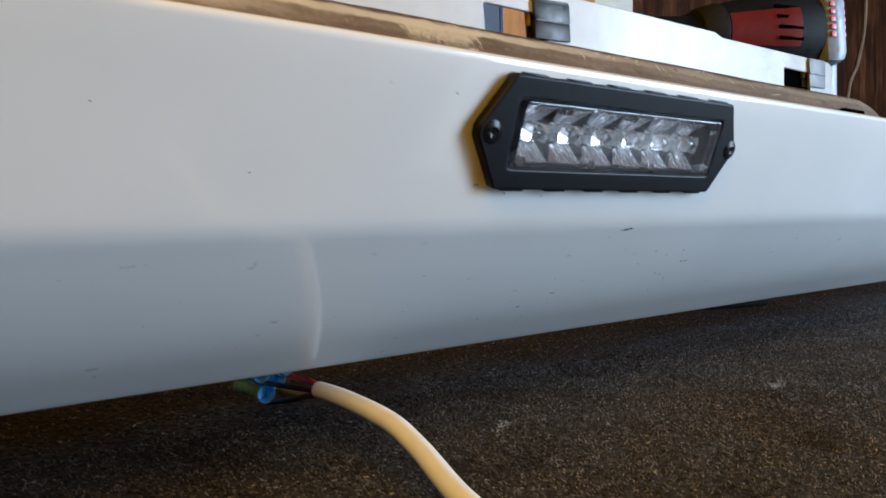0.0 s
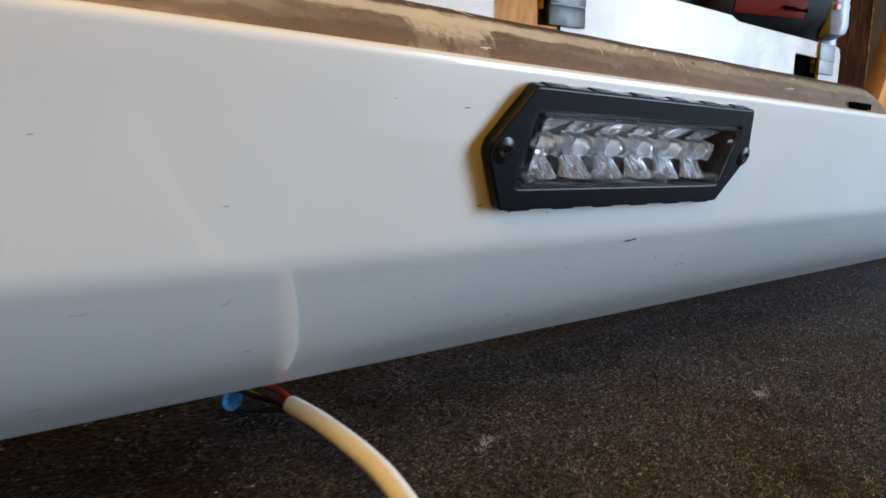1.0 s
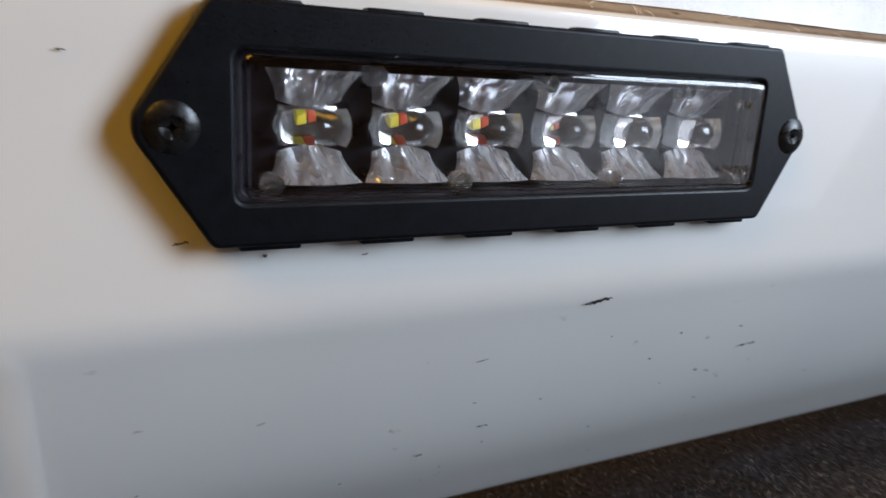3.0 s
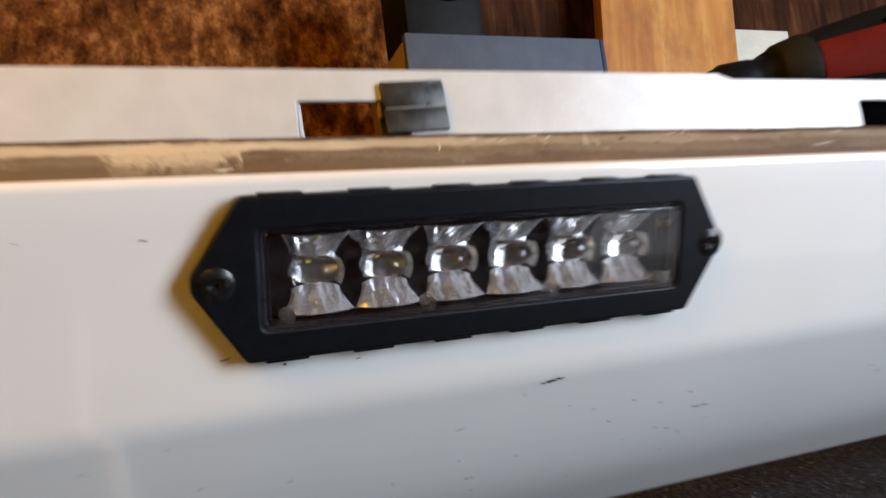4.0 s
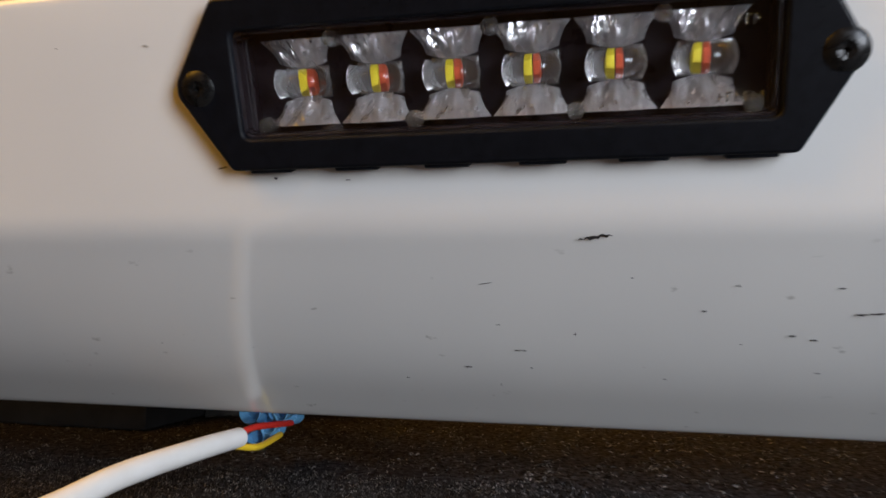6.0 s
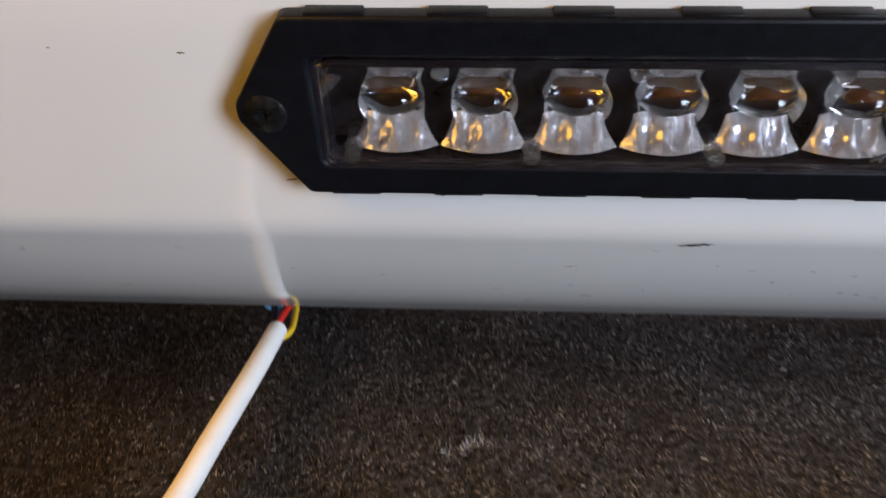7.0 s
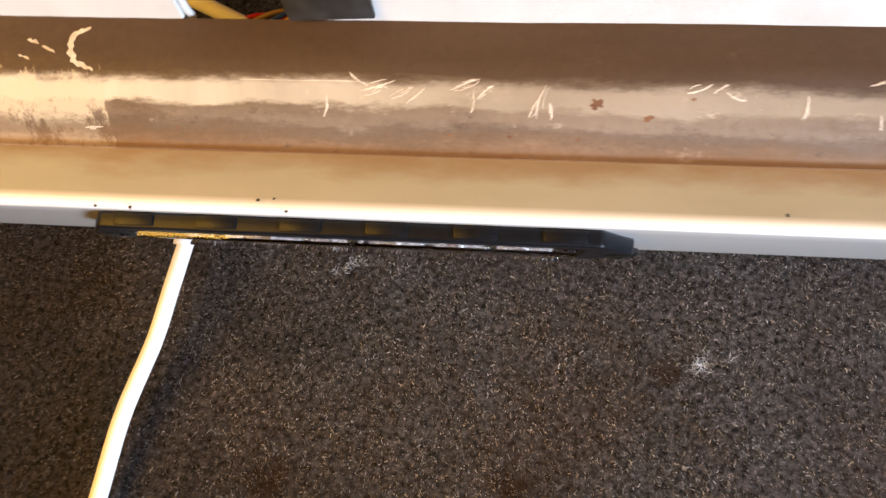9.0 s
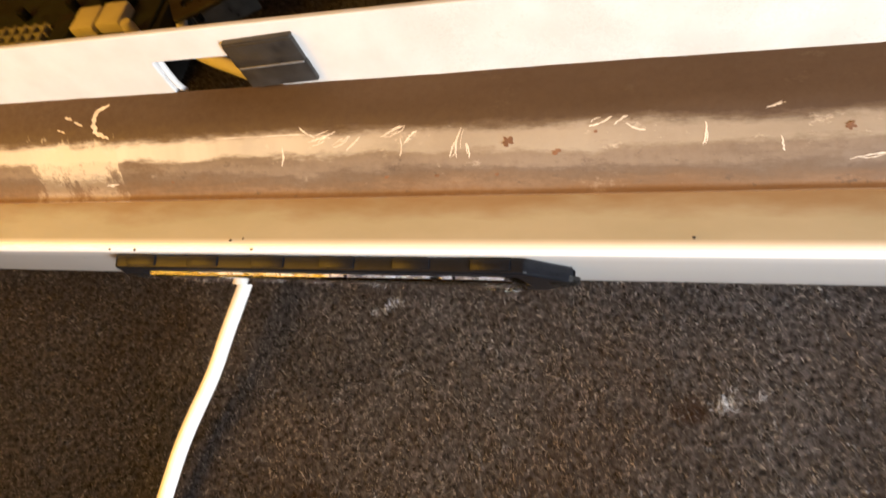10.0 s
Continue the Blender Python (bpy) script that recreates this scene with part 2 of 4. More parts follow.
def stained_board():
    """Dark red-brown stained timber with streaks that run down."""
    m, n, l, b = material("dark_stained_board")
    streaks = noise_tex(n, l, coords(n, l, (1.0, 1.0, 0.12)), 38, 6, 0.7)
    patch = noise_tex(n, l, coords(n, l), 9, 4)
    col = ramp(n, l, streaks, [(0.36, (0.014, 0.0042, 0.0016)), (0.52, (0.044, 0.0145, 0.0052)), (0.68, (0.100, 0.037, 0.014))])
    col = mixed(n, l, ramp(n, l, patch, [(0.42, 0.55), (0.6, 0.0)]), col, (0.012, 0.0042, 0.0018))
    l.new(col, b.inputs["Base Color"])
    b.inputs["Roughness"].default_value = 0.8
    b.inputs["Specular IOR Level"].default_value = 0.08
    bump(n, l, b, streaks, 0.5, 0.003)
    return m


def pine():
    m, n, l, b = material("pine_board")
    v = coords(n, l, (9.0, 9.0, 0.9))
    ring = noise_tex(n, l, v, 3.2, 5, 0.6)
    fine = noise_tex(n, l, coords(n, l, (60.0, 60.0, 3.0)), 4.0, 4)
    col = ramp(n, l, ring, [(0.34, (0.33, 0.120, 0.026)), (0.5, (0.42, 0.180, 0.043)), (0.66, (0.50, 0.25, 0.068))])
    col = mixed(n, l, ramp(n, l, fine, [(0.55, 0.0), (0.75, 0.5)]), col, (0.36, 0.19, 0.08))
    stain = noise_tex(n, l, coords(n, l, (1.0, 1.0, 0.6)), 16, 5, 0.65)
    col = mixed(n, l, ramp(n, l, stain, [(0.46, 0.0), (0.64, 0.7)]), col, (0.235, 0.090, 0.026))
    l.new(col, b.inputs["Base Color"])
    b.inputs["Roughness"].default_value = 0.6
    b.inputs["Specular IOR Level"].default_value = 0.2
    bump(n, l, b, fine, 0.15, 0.001)
    return m


def clear(name, tint=(1, 1, 1), rough=0.0, ior=1.49):
    m, n, l, b = material(name)
    b.inputs["Base Color"].default_value = (*tint, 1)
    b.inputs["Transmission Weight"].default_value = 1.0
    b.inputs["IOR"].default_value = ior
    b.inputs["Roughness"].default_value = rough
    return m


def rippled():
    """Clear moulded plastic with a slightly wavy skin."""
    m = clear("rippled_polycarbonate")
    n, l = m.node_tree.nodes, m.node_tree.links
    bump(n, l, n["Principled BSDF"], noise_tex(n, l, coords(n, l), 300, 2, 0.5), 0.06, 0.0006)
    return m


def crinkled():
    """Clear moulded lumps with a crinkled skin that catches the light."""
    m, n, l, b = material("crinkled_plastic")
    lump = noise_tex(n, l, coords(n, l), 850, 3, 0.6)
    l.new(ramp(n, l, lump, [(0.35, 0.85), (0.65, 1.0)]), b.inputs["Base Color"])
    b.inputs["Roughness"].default_value = 0.0
    b.inputs["Transmission Weight"].default_value = 1.0
    b.inputs["IOR"].default_value = 1.58
    bump(n, l, b, lump, 1.0, 0.003)
    return m


def fluted():
    """Silvered plastic, slightly frosted, with fine flutes that run out from the optic."""
    m, n, l, b = material("fluted_reflector")
    v = coords(n, l, (1.0, 0.4, 0.6))
    flute = noise_tex(n, l, v, 480, 1, 0.5)
    l.new(ramp(n, l, flute, [(0.30, (0.70, 0.68, 0.70)), (0.70, (0.88, 0.87, 0.89))]), b.inputs["Base Color"])
    l.new(ramp(n, l, noise_tex(n, l, v, 400, 3), [(0.3, 0.05), (0.7, 0.12)]), b.inputs["Roughness"])
    b.inputs["Metallic"].default_value = 0.42
    b.inputs["Transmission Weight"].default_value = 0.68
    b.inputs["IOR"].default_value = 1.58
    bump(n, l, b, flute, 0.60, 0.0012)
    return m


WHITE = paint_white()
GRIMY = grimy_metal()
FELT = carpet_felt()
FIBRE = soiled_fibres()
LINT = by_island("lint_fibres", [(0.0, (0.32, 0.36, 0.42)), (1.0, (0.70, 0.78, 0.90))])
THREAD = worn("pale_thread", (0.22, 0.23, 0.25), (0.34, 0.35, 0.38), 0.8, 300)
CHIP = chipboard()
PINE = pine()
BLACK_PLASTIC = worn("black_moulded_plastic", (0.003, 0.0035, 0.005), (0.006, 0.007, 0.010), 0.40, 2500, relief=0.03)
BLACK_PLASTIC.node_tree.nodes["Principled BSDF"].inputs["Specular IOR Level"].default_value = 0.17
HOUSING = worn("dark_housing", (0.004, 0.003, 0.004), (0.009, 0.007, 0.009), 0.35, 300, relief=0.05)
HOUSING.node_tree.nodes["Principled BSDF"].inputs["Specular IOR Level"].default_value = 0.15
BLACK_STEEL = worn("black_screw_steel", 0.012, 0.030, 0.30, 500, 0.6, 0.1)
CHROME = fluted()
FROST = crinkled()
SILVER = worn("silvered_carrier", 0.22, 0.36, 0.22, 600, 0.85, 0.15, 0.08)
MIRROR = worn("bright_reflector", 0.62, 0.86, 0.16, 700, 0.9, 0.6, 0.08)
CLEAR = clear("clear_polycarbonate")
CLEAR.node_tree.nodes["Principled BSDF"].inputs["Specular IOR Level"].default_value = 0.36
OPTIC = rippled()
AMBER = worn("amber_led_phosphor", (0.50, 0.40, 0.012), (0.58, 0.47, 0.02), 0.5, 700)
RED = worn("red_led_phosphor", (0.52, 0.07, 0.025), (0.60, 0.10, 0.04), 0.5, 700)
CABLE_WHITE = worn("white_cable_jacket", (0.74, 0.71, 0.66), (0.83, 0.81, 0.77), 0.42, 120, relief=0.06)
WIRE_RED = worn("red_wire", (0.50, 0.02, 0.012), (0.60, 0.03, 0.02), 0.4, 300)
WIRE_YELLOW = worn("yellow_wire", (0.75, 0.48, 0.02), (0.82, 0.56, 0.03), 0.4, 300)
WIRE_BLACK = worn("black_wire", 0.012, 0.02, 0.4, 300)
WIRE_DARK = worn("dark_blue_wire", (0.008, 0.012, 0.05), (0.012, 0.018, 0.07), 0.4, 300)
WIRE_BLUE = worn("blue_wire", (0.02, 0.05, 0.30), (0.03, 0.08, 0.40), 0.4, 300)
NYLON_BLUE = worn("blue_nylon", (0.13, 0.44, 0.80), (0.24, 0.58, 0.90), 0.25, 200, relief=0.05)
NYLON_BLUE.node_tree.nodes["Principled BSDF"].inputs["Transmission Weight"].default_value = 0.15
CLIP_STEEL = worn("weathered_clip_steel", (0.020, 0.019, 0.018), (0.075, 0.070, 0.064), 0.42, 160, 0.6, 0.35)
CLIP_BRIGHT = worn("galvanised_clip_steel", 0.12, 0.24, 0.60, 220, 0.6, 0.4)
ZINC_YELLOW = worn("yellow_zinc_edge", (0.45, 0.28, 0.06), (0.62, 0.42, 0.12), 0.4, 300, 0.5)
CHIP_DARK = worn("dark_scuff", (0.010, 0.009, 0.009), (0.06, 0.05, 0.045), 0.7, 900)
RUST = worn("rust_spot", (0.10, 0.045, 0.02), (0.20, 0.10, 0.05), 0.8, 900)
BARE = worn("bright_scratch", (0.42, 0.35, 0.27), (0.74, 0.68, 0.58), 0.6, 900, spread=0.08)
NAVY = worn("navy_edging", (0.02, 0.028, 0.07), (0.03, 0.04, 0.095), 0.4, 200)
GREY_BAFFLE = worn("slate_grey_baffle", (0.055, 0.066, 0.090), (0.078, 0.092, 0.122), 0.5, 260, relief=0.05)
RUBBER = worn("black_rubber", 0.012, 0.025, 0.6, 200)
CONE = worn("paper_cone", 0.02, 0.035, 0.8, 150)
CHIPSIDE = worn("raw_chipboard_side", (0.26, 0.15, 0.07), (0.38, 0.24, 0.12), 0.75, 120, relief=0.3)
CORD = worn("brown_cord", (0.07, 0.036, 0.016), (0.12, 0.066, 0.032), 0.8, 300)
CARTON = worn("black_carton", 0.003, 0.006, 0.5, 60, relief=0.0)
YELLOW_PRINT = worn("yellow_print", (0.26, 0.125, 0.018), (0.50, 0.28, 0.055), 0.5, 160)
DRILL_RED = worn("red_tool_plastic", (0.19, 0.016, 0.009), (0.25, 0.024, 0.013), 0.5, 400, relief=0.05)
CAP_RED = worn("bright_red_vent", (0.42, 0.05, 0.06), (0.52, 0.09, 0.10), 0.4, 400)
DRILL_BLACK = worn("black_tool_rubber", 0.004, 0.009, 0.6, 500, relief=0.12)
# near-black in place of the shade inside slots and notches
VOID = worn("recess_shade_black", 0.001, 0.002, 0.95, 300)
VOID.node_tree.nodes["Principled BSDF"].inputs["Specular IOR Level"].default_value = 0.0
DRILL_GREY = worn("grey_tool_plastic", (0.16, 0.19, 0.23), (0.24, 0.27, 0.32), 0.4, 300)
STEEL = worn("bracket_steel", 0.30, 0.45, 0.38, 150, 0.9, 0.15)
BOARD_GREEN = worn("dark_circuit_board", (0.007, 0.010, 0.009), (0.016, 0.022, 0.019), 0.45, 150)
BEIGE = worn("beige_relay_plastic", (0.46, 0.42, 0.34), (0.56, 0.52, 0.43), 0.5, 200)
GRILLE = worn("dusty_grey_grille", (0.16, 0.15, 0.13), (0.26, 0.25, 0.22), 0.6, 200)
DARKWOOD = stained_board()
PLASTER = worn("shed_wall_boards", (0.075, 0.046, 0.028), (0.15, 0.10, 0.06), 0.8, 14)
CONCRETE = worn("concrete", 0.09, 0.16, 0.9, 20)
for dull in (DRILL_BLACK, RUBBER, CONE, CARTON, DRILL_RED, CONCRETE, PLASTER):
    dull.node_tree.nodes["Principled BSDF"].inputs["Specular IOR Level"].default_value = 0.12


# ---------------------------------------------------------------- mesh helpers
def part(name, bm, mat, parent=None, label="", smooth=True):
    me = bpy.data.meshes.new(name)
    bm.to_mesh(me)
    bm.free()
    return link_mesh(name, me, mat, parent, label, smooth)


def link_mesh(name, me, mat, parent=None, label="", smooth=True):
    me.materials.append(mat)
    if smooth:
        me.polygons.foreach_set("use_smooth", [True] * len(me.polygons))
        me.set_sharp_from_angle(angle=radians(34))
    ob = new(name, me)
    ob.parent = parent
    if label:
        tagged(ob, label)
    return ob


def box(bm, lo, hi, bevel=0.0, m=None):
    """A box between two corners, its edges rounded, added to bm."""
    mid, size = (Vector(lo) + Vector(hi)) / 2, Vector(hi) - Vector(lo)
    made = bmesh.ops.create_cube(bm, size=1.0, matrix=Matrix.Translation(mid) @ Matrix.Diagonal((*size, 1)))["verts"]
    if bevel:
        edges = list({e for v in made for e in v.link_edges})
        made = bmesh.ops.bevel(bm, geom=edges, offset=bevel, segments=2, affect="EDGES", profile=0.5)["verts"]
    if m:
        bmesh.ops.transform(bm, matrix=m, verts=list(made))
    return bm


def lathe(bm, rings, m=Matrix(), seg=32, cap=True):
    """A body of revolution about its own z from (radius, height) pairs."""
    rows = [[bm.verts.new(m @ Vector((r * math.cos(a), r * math.sin(a), z))) for a in (2 * math.pi * i / seg for i in range(seg))] for r, z in rings]
    for a, b in zip(rows, rows[1:]):
        for i in range(seg):
            j = (i + 1) % seg
            bm.faces.new((a[i], a[j], b[j], b[i]))
    if cap:
        bm.faces.new(rows[0][::-1])
        bm.faces.new(rows[-1])
    return bm


def tube(bm, points, radius, seg=12, steps=8):
    """A round bar along a smooth line through points."""
    pts = [Vector(p) for p in points]
    line = []
    for i in range(len(pts) - 1):
        a, b, c, d = pts[max(i - 1, 0)], pts[i], pts[i + 1], pts[min(i + 2, len(pts) - 1)]
        for k in range(steps):
            t = k / steps
            line.append(0.5 * (2 * b + (c - a) * t + (2 * a - 5 * b + 4 * c - d) * t * t + (3 * b - a - 3 * c + d) * t ** 3))
    line.append(pts[-1])
    rows = []
    for i, p in enumerate(line):
        way = (line[min(i + 1, len(line) - 1)] - line[max(i - 1, 0)]).normalized()
        side = way.cross(Vector((0.13, 0.21, 1))).normalized()
        up = side.cross(way)
        rows.append([bm.verts.new(p + radius * (math.cos(a) * side + math.sin(a) * up)) for a in (2 * math.pi * k / seg for k in range(seg))])
    for a, b in zip(rows, rows[1:]):
        for i in range(seg):
            j = (i + 1) % seg
            bm.faces.new((a[i], a[j], b[j], b[i]))
    bm.faces.new(rows[0][::-1])
    bm.faces.new(rows[-1])
    bmesh.ops.recalc_face_normals(bm, faces=bm.faces)
    return bm


def rounded(points, radius, seg=4):
    """A closed outline with its corners rounded."""
    out, n = [], len(points)
    for i in range(n):
        p, a, b = Vector(points[i]), Vector(points[i - 1]), Vector(points[(i + 1) % n])
        u, w = (a - p).normalized(), (b - p).normalized()
        d = min(radius, (a - p).length * 0.45, (b - p).length * 0.45)
        for k in range(seg + 1):
            t = k / seg
            out.append((p + u * d) * (1 - t) ** 2 + p * 2 * t * (1 - t) + (p + w * d) * t * t)
    return [(q.x, q.y) for q in out]


def plate(loops, z0, z1, bevel=0.0):
    """A flat plate in xy between two heights, from one outline and its holes, with rounded edges."""
    cu = bpy.data.curves.new("outline", "CURVE")
    cu.dimensions, cu.fill_mode = "2D", "BOTH"
    cu.extrude, cu.bevel_depth, cu.bevel_resolution, cu.offset = (z1 - z0) / 2 - bevel, bevel, 2, -bevel
    for loop in loops:
        sp = cu.splines.new("POLY")
        sp.points.add(len(loop) - 1)
        for p, (x, y) in zip(sp.points, loop):
            p.co = (x, y, 0, 1)
        sp.use_cyclic_u = True
    ob = bpy.data.objects.new("outline", cu)
    scene.collection.objects.link(ob)
    me = bpy.data.meshes.new_from_object(ob.evaluated_get(bpy.context.evaluated_depsgraph_get()))
    bm = bmesh.new()
    bm.from_mesh(me)
    bmesh.ops.translate(bm, vec=(0, 0, (z0 + z1) / 2), verts=bm.verts)
    bpy.data.objects.remove(ob)
    bpy.data.curves.remove(cu)
    bpy.data.meshes.remove(me)
    return bm


def fillet(points, seg=5):
    """An open line of (y, z, radius) with its corners rounded, as (y, z) pairs."""
    out = [points[0][:2]]
    for (ay, az, _), (py, pz, r), (by, bz, _) in zip(points, points[1:], points[2:]):
        p, a, b = Vector((py, pz)), Vector((ay, az)), Vector((by, bz))
        u, w = (a - p), (b - p)
        d = min(r, u.length * 0.49, w.length * 0.49)
        u, w = u.normalized() * d, w.normalized() * d
        for k in range(seg + 1):
            t = k / seg
            q = (p + u) * (1 - t) ** 2 + p * 2 * t * (1 - t) + (p + w) * t * t
            out.append((q.x, q.y))
    out.append(points[-1][:2])
    return out


def swept(line, xs, thick, shift=None, hole=None):
    """A sheet of the given thickness: the line (y, z) carried along x. shift(x, y, z) pushes it outwards; hole(x, z) leaves a face out."""
    line = [Vector(p) for p in line]
    normal = []
    for i in range(len(line)):
        w = line[min(i + 1, len(line) - 1)] - line[max(i - 1, 0)]
        normal.append(Vector((w.y, -w.x)).normalized())
    bm = bmesh.new()
    skins = []
    for depth in (0.0, thick):
        rows = []
        for x in xs:
            row = []
            for p, n in zip(line, normal):
                q = p - n * (depth - (shift(x, p.x, p.y) if shift else 0.0))
                row.append(bm.verts.new((x, q.x, q.y)))
            rows.append(row)
        skins.append(rows)
    for k, rows in enumerate(skins):
        for i in range(len(xs) - 1):
            for j in range(len(line) - 1):
                if hole and hole((xs[i] + xs[i + 1]) / 2, (line[j] + line[j + 1]) / 2):
                    continue
                f = (rows[i][j], rows[i + 1][j], rows[i + 1][j + 1], rows[i][j + 1])
                bm.faces.new(f if k else f[::-1])
    a, b = skins
    for i in range(len(xs) - 1):
        bm.faces.new((a[i][0], a[i + 1][0], b[i + 1][0], b[i][0]))
        bm.faces.new((a[i][-1], b[i][-1], b[i + 1][-1], a[i + 1][-1]))
    for j in range(len(line) - 1):
        bm.faces.new((a[0][j], b[0][j], b[0][j + 1], a[0][j + 1]))
        bm.faces.new((a[-1][j], a[-1][j + 1], b[-1][j + 1], b[-1][j]))
    bmesh.ops.recalc_face_normals(bm, faces=bm.faces)
    return bm


def wall_of(name, lo, hi, mat, label):
    """A wall as one thick box."""
    return tagged(part(name, box(bmesh.new(), lo, hi), mat, None, "", False), label, "wall", kind="structure")


# ---------------------------------------------------------------- the shed and the bench
def build_shed():
    tagged(part("ground", box(bmesh.new(), (-60, -60, -1.02), (60, 60, -0.92)), CONCRETE, None, "", False), "dark worn concrete yard and floor", "ground", kind="structure")
    wall_of("wall_north", (-1.7, 0.86, -0.92), (2.6, 0.90, 1.6), CHIP, "rough brown chipboard wall behind the bench")
    wall_of("wall_west", (-1.74, -1.14, -0.92), (-1.70, 0.90, 1.6), PLASTER, "dark boarded shed wall")
    wall_of("wall_east", (2.6, -1.14, -0.92), (2.64, 0.90, 1.6), PLASTER, "dark boarded shed wall")
    m = bmesh.new()
    box(m, (-1.7, -1.14, -0.92), (0.92, -1.10, 1.6))
    box(m, (2.08, -1.14, -0.92), (2.6, -1.10, 1.6))
    box(m, (0.92, -1.14, 1.05), (2.08, -1.10, 1.6))
    tagged(part("wall_south", m, PLASTER, None, "", False), "boarded shed wall with an open doorway", "wall", kind="structure")
    tagged(part("ceiling", box(bmesh.new(), (-1.8, -1.2, 1.6), (2.7, 0.95, 1.66)), PLASTER, None, "", False), "low boarded shed ceiling", "ceiling", kind="structure")
    tagged(part("wall_panel", box(bmesh.new(), (0.46, 0.846, 0.0), (2.55, 0.8595, 1.59), 0.001), DARKWOOD, None, "", False), "dark brown stained board fixed to the chipboard wall", "wall panel", kind="structure")
    tagged(part("bench_top", box(bmesh.new(), (-1.2, -0.130, -0.045), (1.7, 0.855, -0.004), 0.003), PINE, None, "", False), "timber bench top under dark carpet", "bench", kind="structure")
    b = bmesh.new()
    for x in (-1.1, 1.6):
        for y in (-0.07, 0.78):
            box(b, (x - 0.04, y - 0.04, -0.92), (x + 0.04, y + 0.04, -0.045))
    tagged(part("bench_legs", b, PINE, None, "", False), "square timber legs of the bench", "bench", kind="structure")
    c = bmesh.new()
    xs, ys = np.linspace(-1.2, 1.7, 117), np.linspace(-0.132, 0.85, 52)
    grid = [[c.verts.new((x, y, 0.0006 * noise.noise((x * 30, y * 30, 0)))) for y in ys] for x in xs]
    low = [[c.verts.new((x, y, -0.004)) for y in (ys[0], ys[-1])] for x in (xs[0], xs[-1])]
    for i in range(len(xs) - 1):
        for j in range(len(ys) - 1):
            c.faces.new((grid[i][j], grid[i + 1][j], grid[i + 1][j + 1], grid[i][j + 1]))
    c.faces.new((low[0][0], low[0][1], low[1][1], low[1][0]))
    tagged(part("carpet", c, FELT), "charcoal felt carpet with pale fibres and lint", "carpet", kind="structure")


def ribbons(bm, rng, count, area, length, width, lift, curl=0.6):
    """Short bent fibres that lie on the carpet."""
    (x0, x1), (y0, y1) = area
    for _ in range(count):
        p = Vector((rng.uniform(x0, x1), rng.uniform(y0, y1), 0.0))
        a, n = rng.uniform(0, 6.283), rng.uniform(*length)
        w, h, bend = rng.uniform(*width) / 2, rng.uniform(0.0003, lift), rng.uniform(-curl, curl)
        rows = []
        for k in range(3):
            d = Vector((math.cos(a), math.sin(a), 0))
            s = Vector((-d.y, d.x, rng.uniform(-0.6, 0.6))).normalized() * w
            z = Vector((0, 0, 0.0002 + h * (0.1, 0.8, 1.0)[k]))
            rows.append((bm.verts.new(p + z - s), bm.verts.new(p + z + s)))
            p = p + d * n / 2
            a += bend
        for (e, f), (g, i) in zip(rows, rows[1:]):
            bm.faces.new((e, f, i, g))


def felt_nap(rng, areas):
    """The nap of the carpet: very many short bent fibres, as one mesh."""
    verts = []
    for count, x0, x1, y0, y1, longest, widest in areas:
        p = np.stack([x0 + (x1 - x0) * rng.beta(1.7, 2.4, count), y0 + (y1 - y0) * rng.beta(1.5, 1.25, count)], 1)
        tufts = p[: count // 30]
        part_of = rng.uniform(0, 1, count) < 0.5
        p[part_of] = tufts[rng.integers(0, len(tufts), part_of.sum())] + rng.normal(0, 0.0011, (part_of.sum(), 2))
        a, bend = rng.uniform(0, 2 * np.pi, count), rng.normal(0, 0.32, count)
        n = longest * rng.uniform(0.3, 1.0, count) ** 1.3
        w, h = widest * rng.uniform(0.45, 1.0, count) / 2, rng.uniform(0.0002, 0.0010, count)
        tilt = rng.uniform(-1.2, 1.2, count)
        quad = []
        for k in range(3):
            d = np.stack([np.cos(a), np.sin(a)], 1)
            s = np.stack([-d[:, 1] * w, d[:, 0] * w, tilt * w], 1)
            q = np.concatenate([p, (0.0003 + h * (0.1, 0.9, 0.7)[k])[:, None]], 1)
            quad += [q - s, q + s]
            p, a = p + d * (n / 2)[:, None], a + bend
        verts.append(np.stack(quad, 1))
    verts = np.concatenate(verts)
    total = len(verts)
    faces = (np.arange(total)[:, None, None] * 6 + np.array([[0, 1, 3, 2], [2, 3, 5, 4]])[None]).reshape(-1)
    me = bpy.data.meshes.new("carpet_fibres")
    me.vertices.add(total * 6)
    me.vertices.foreach_set("co", verts.reshape(-1))
    me.loops.add(len(faces))
    me.loops.foreach_set("vertex_index", faces)
    me.polygons.add(total * 2)
    me.polygons.foreach_set("loop_start", np.arange(total * 2) * 4)
    me.update(calc_edges=True)
    me.validate()
    return me


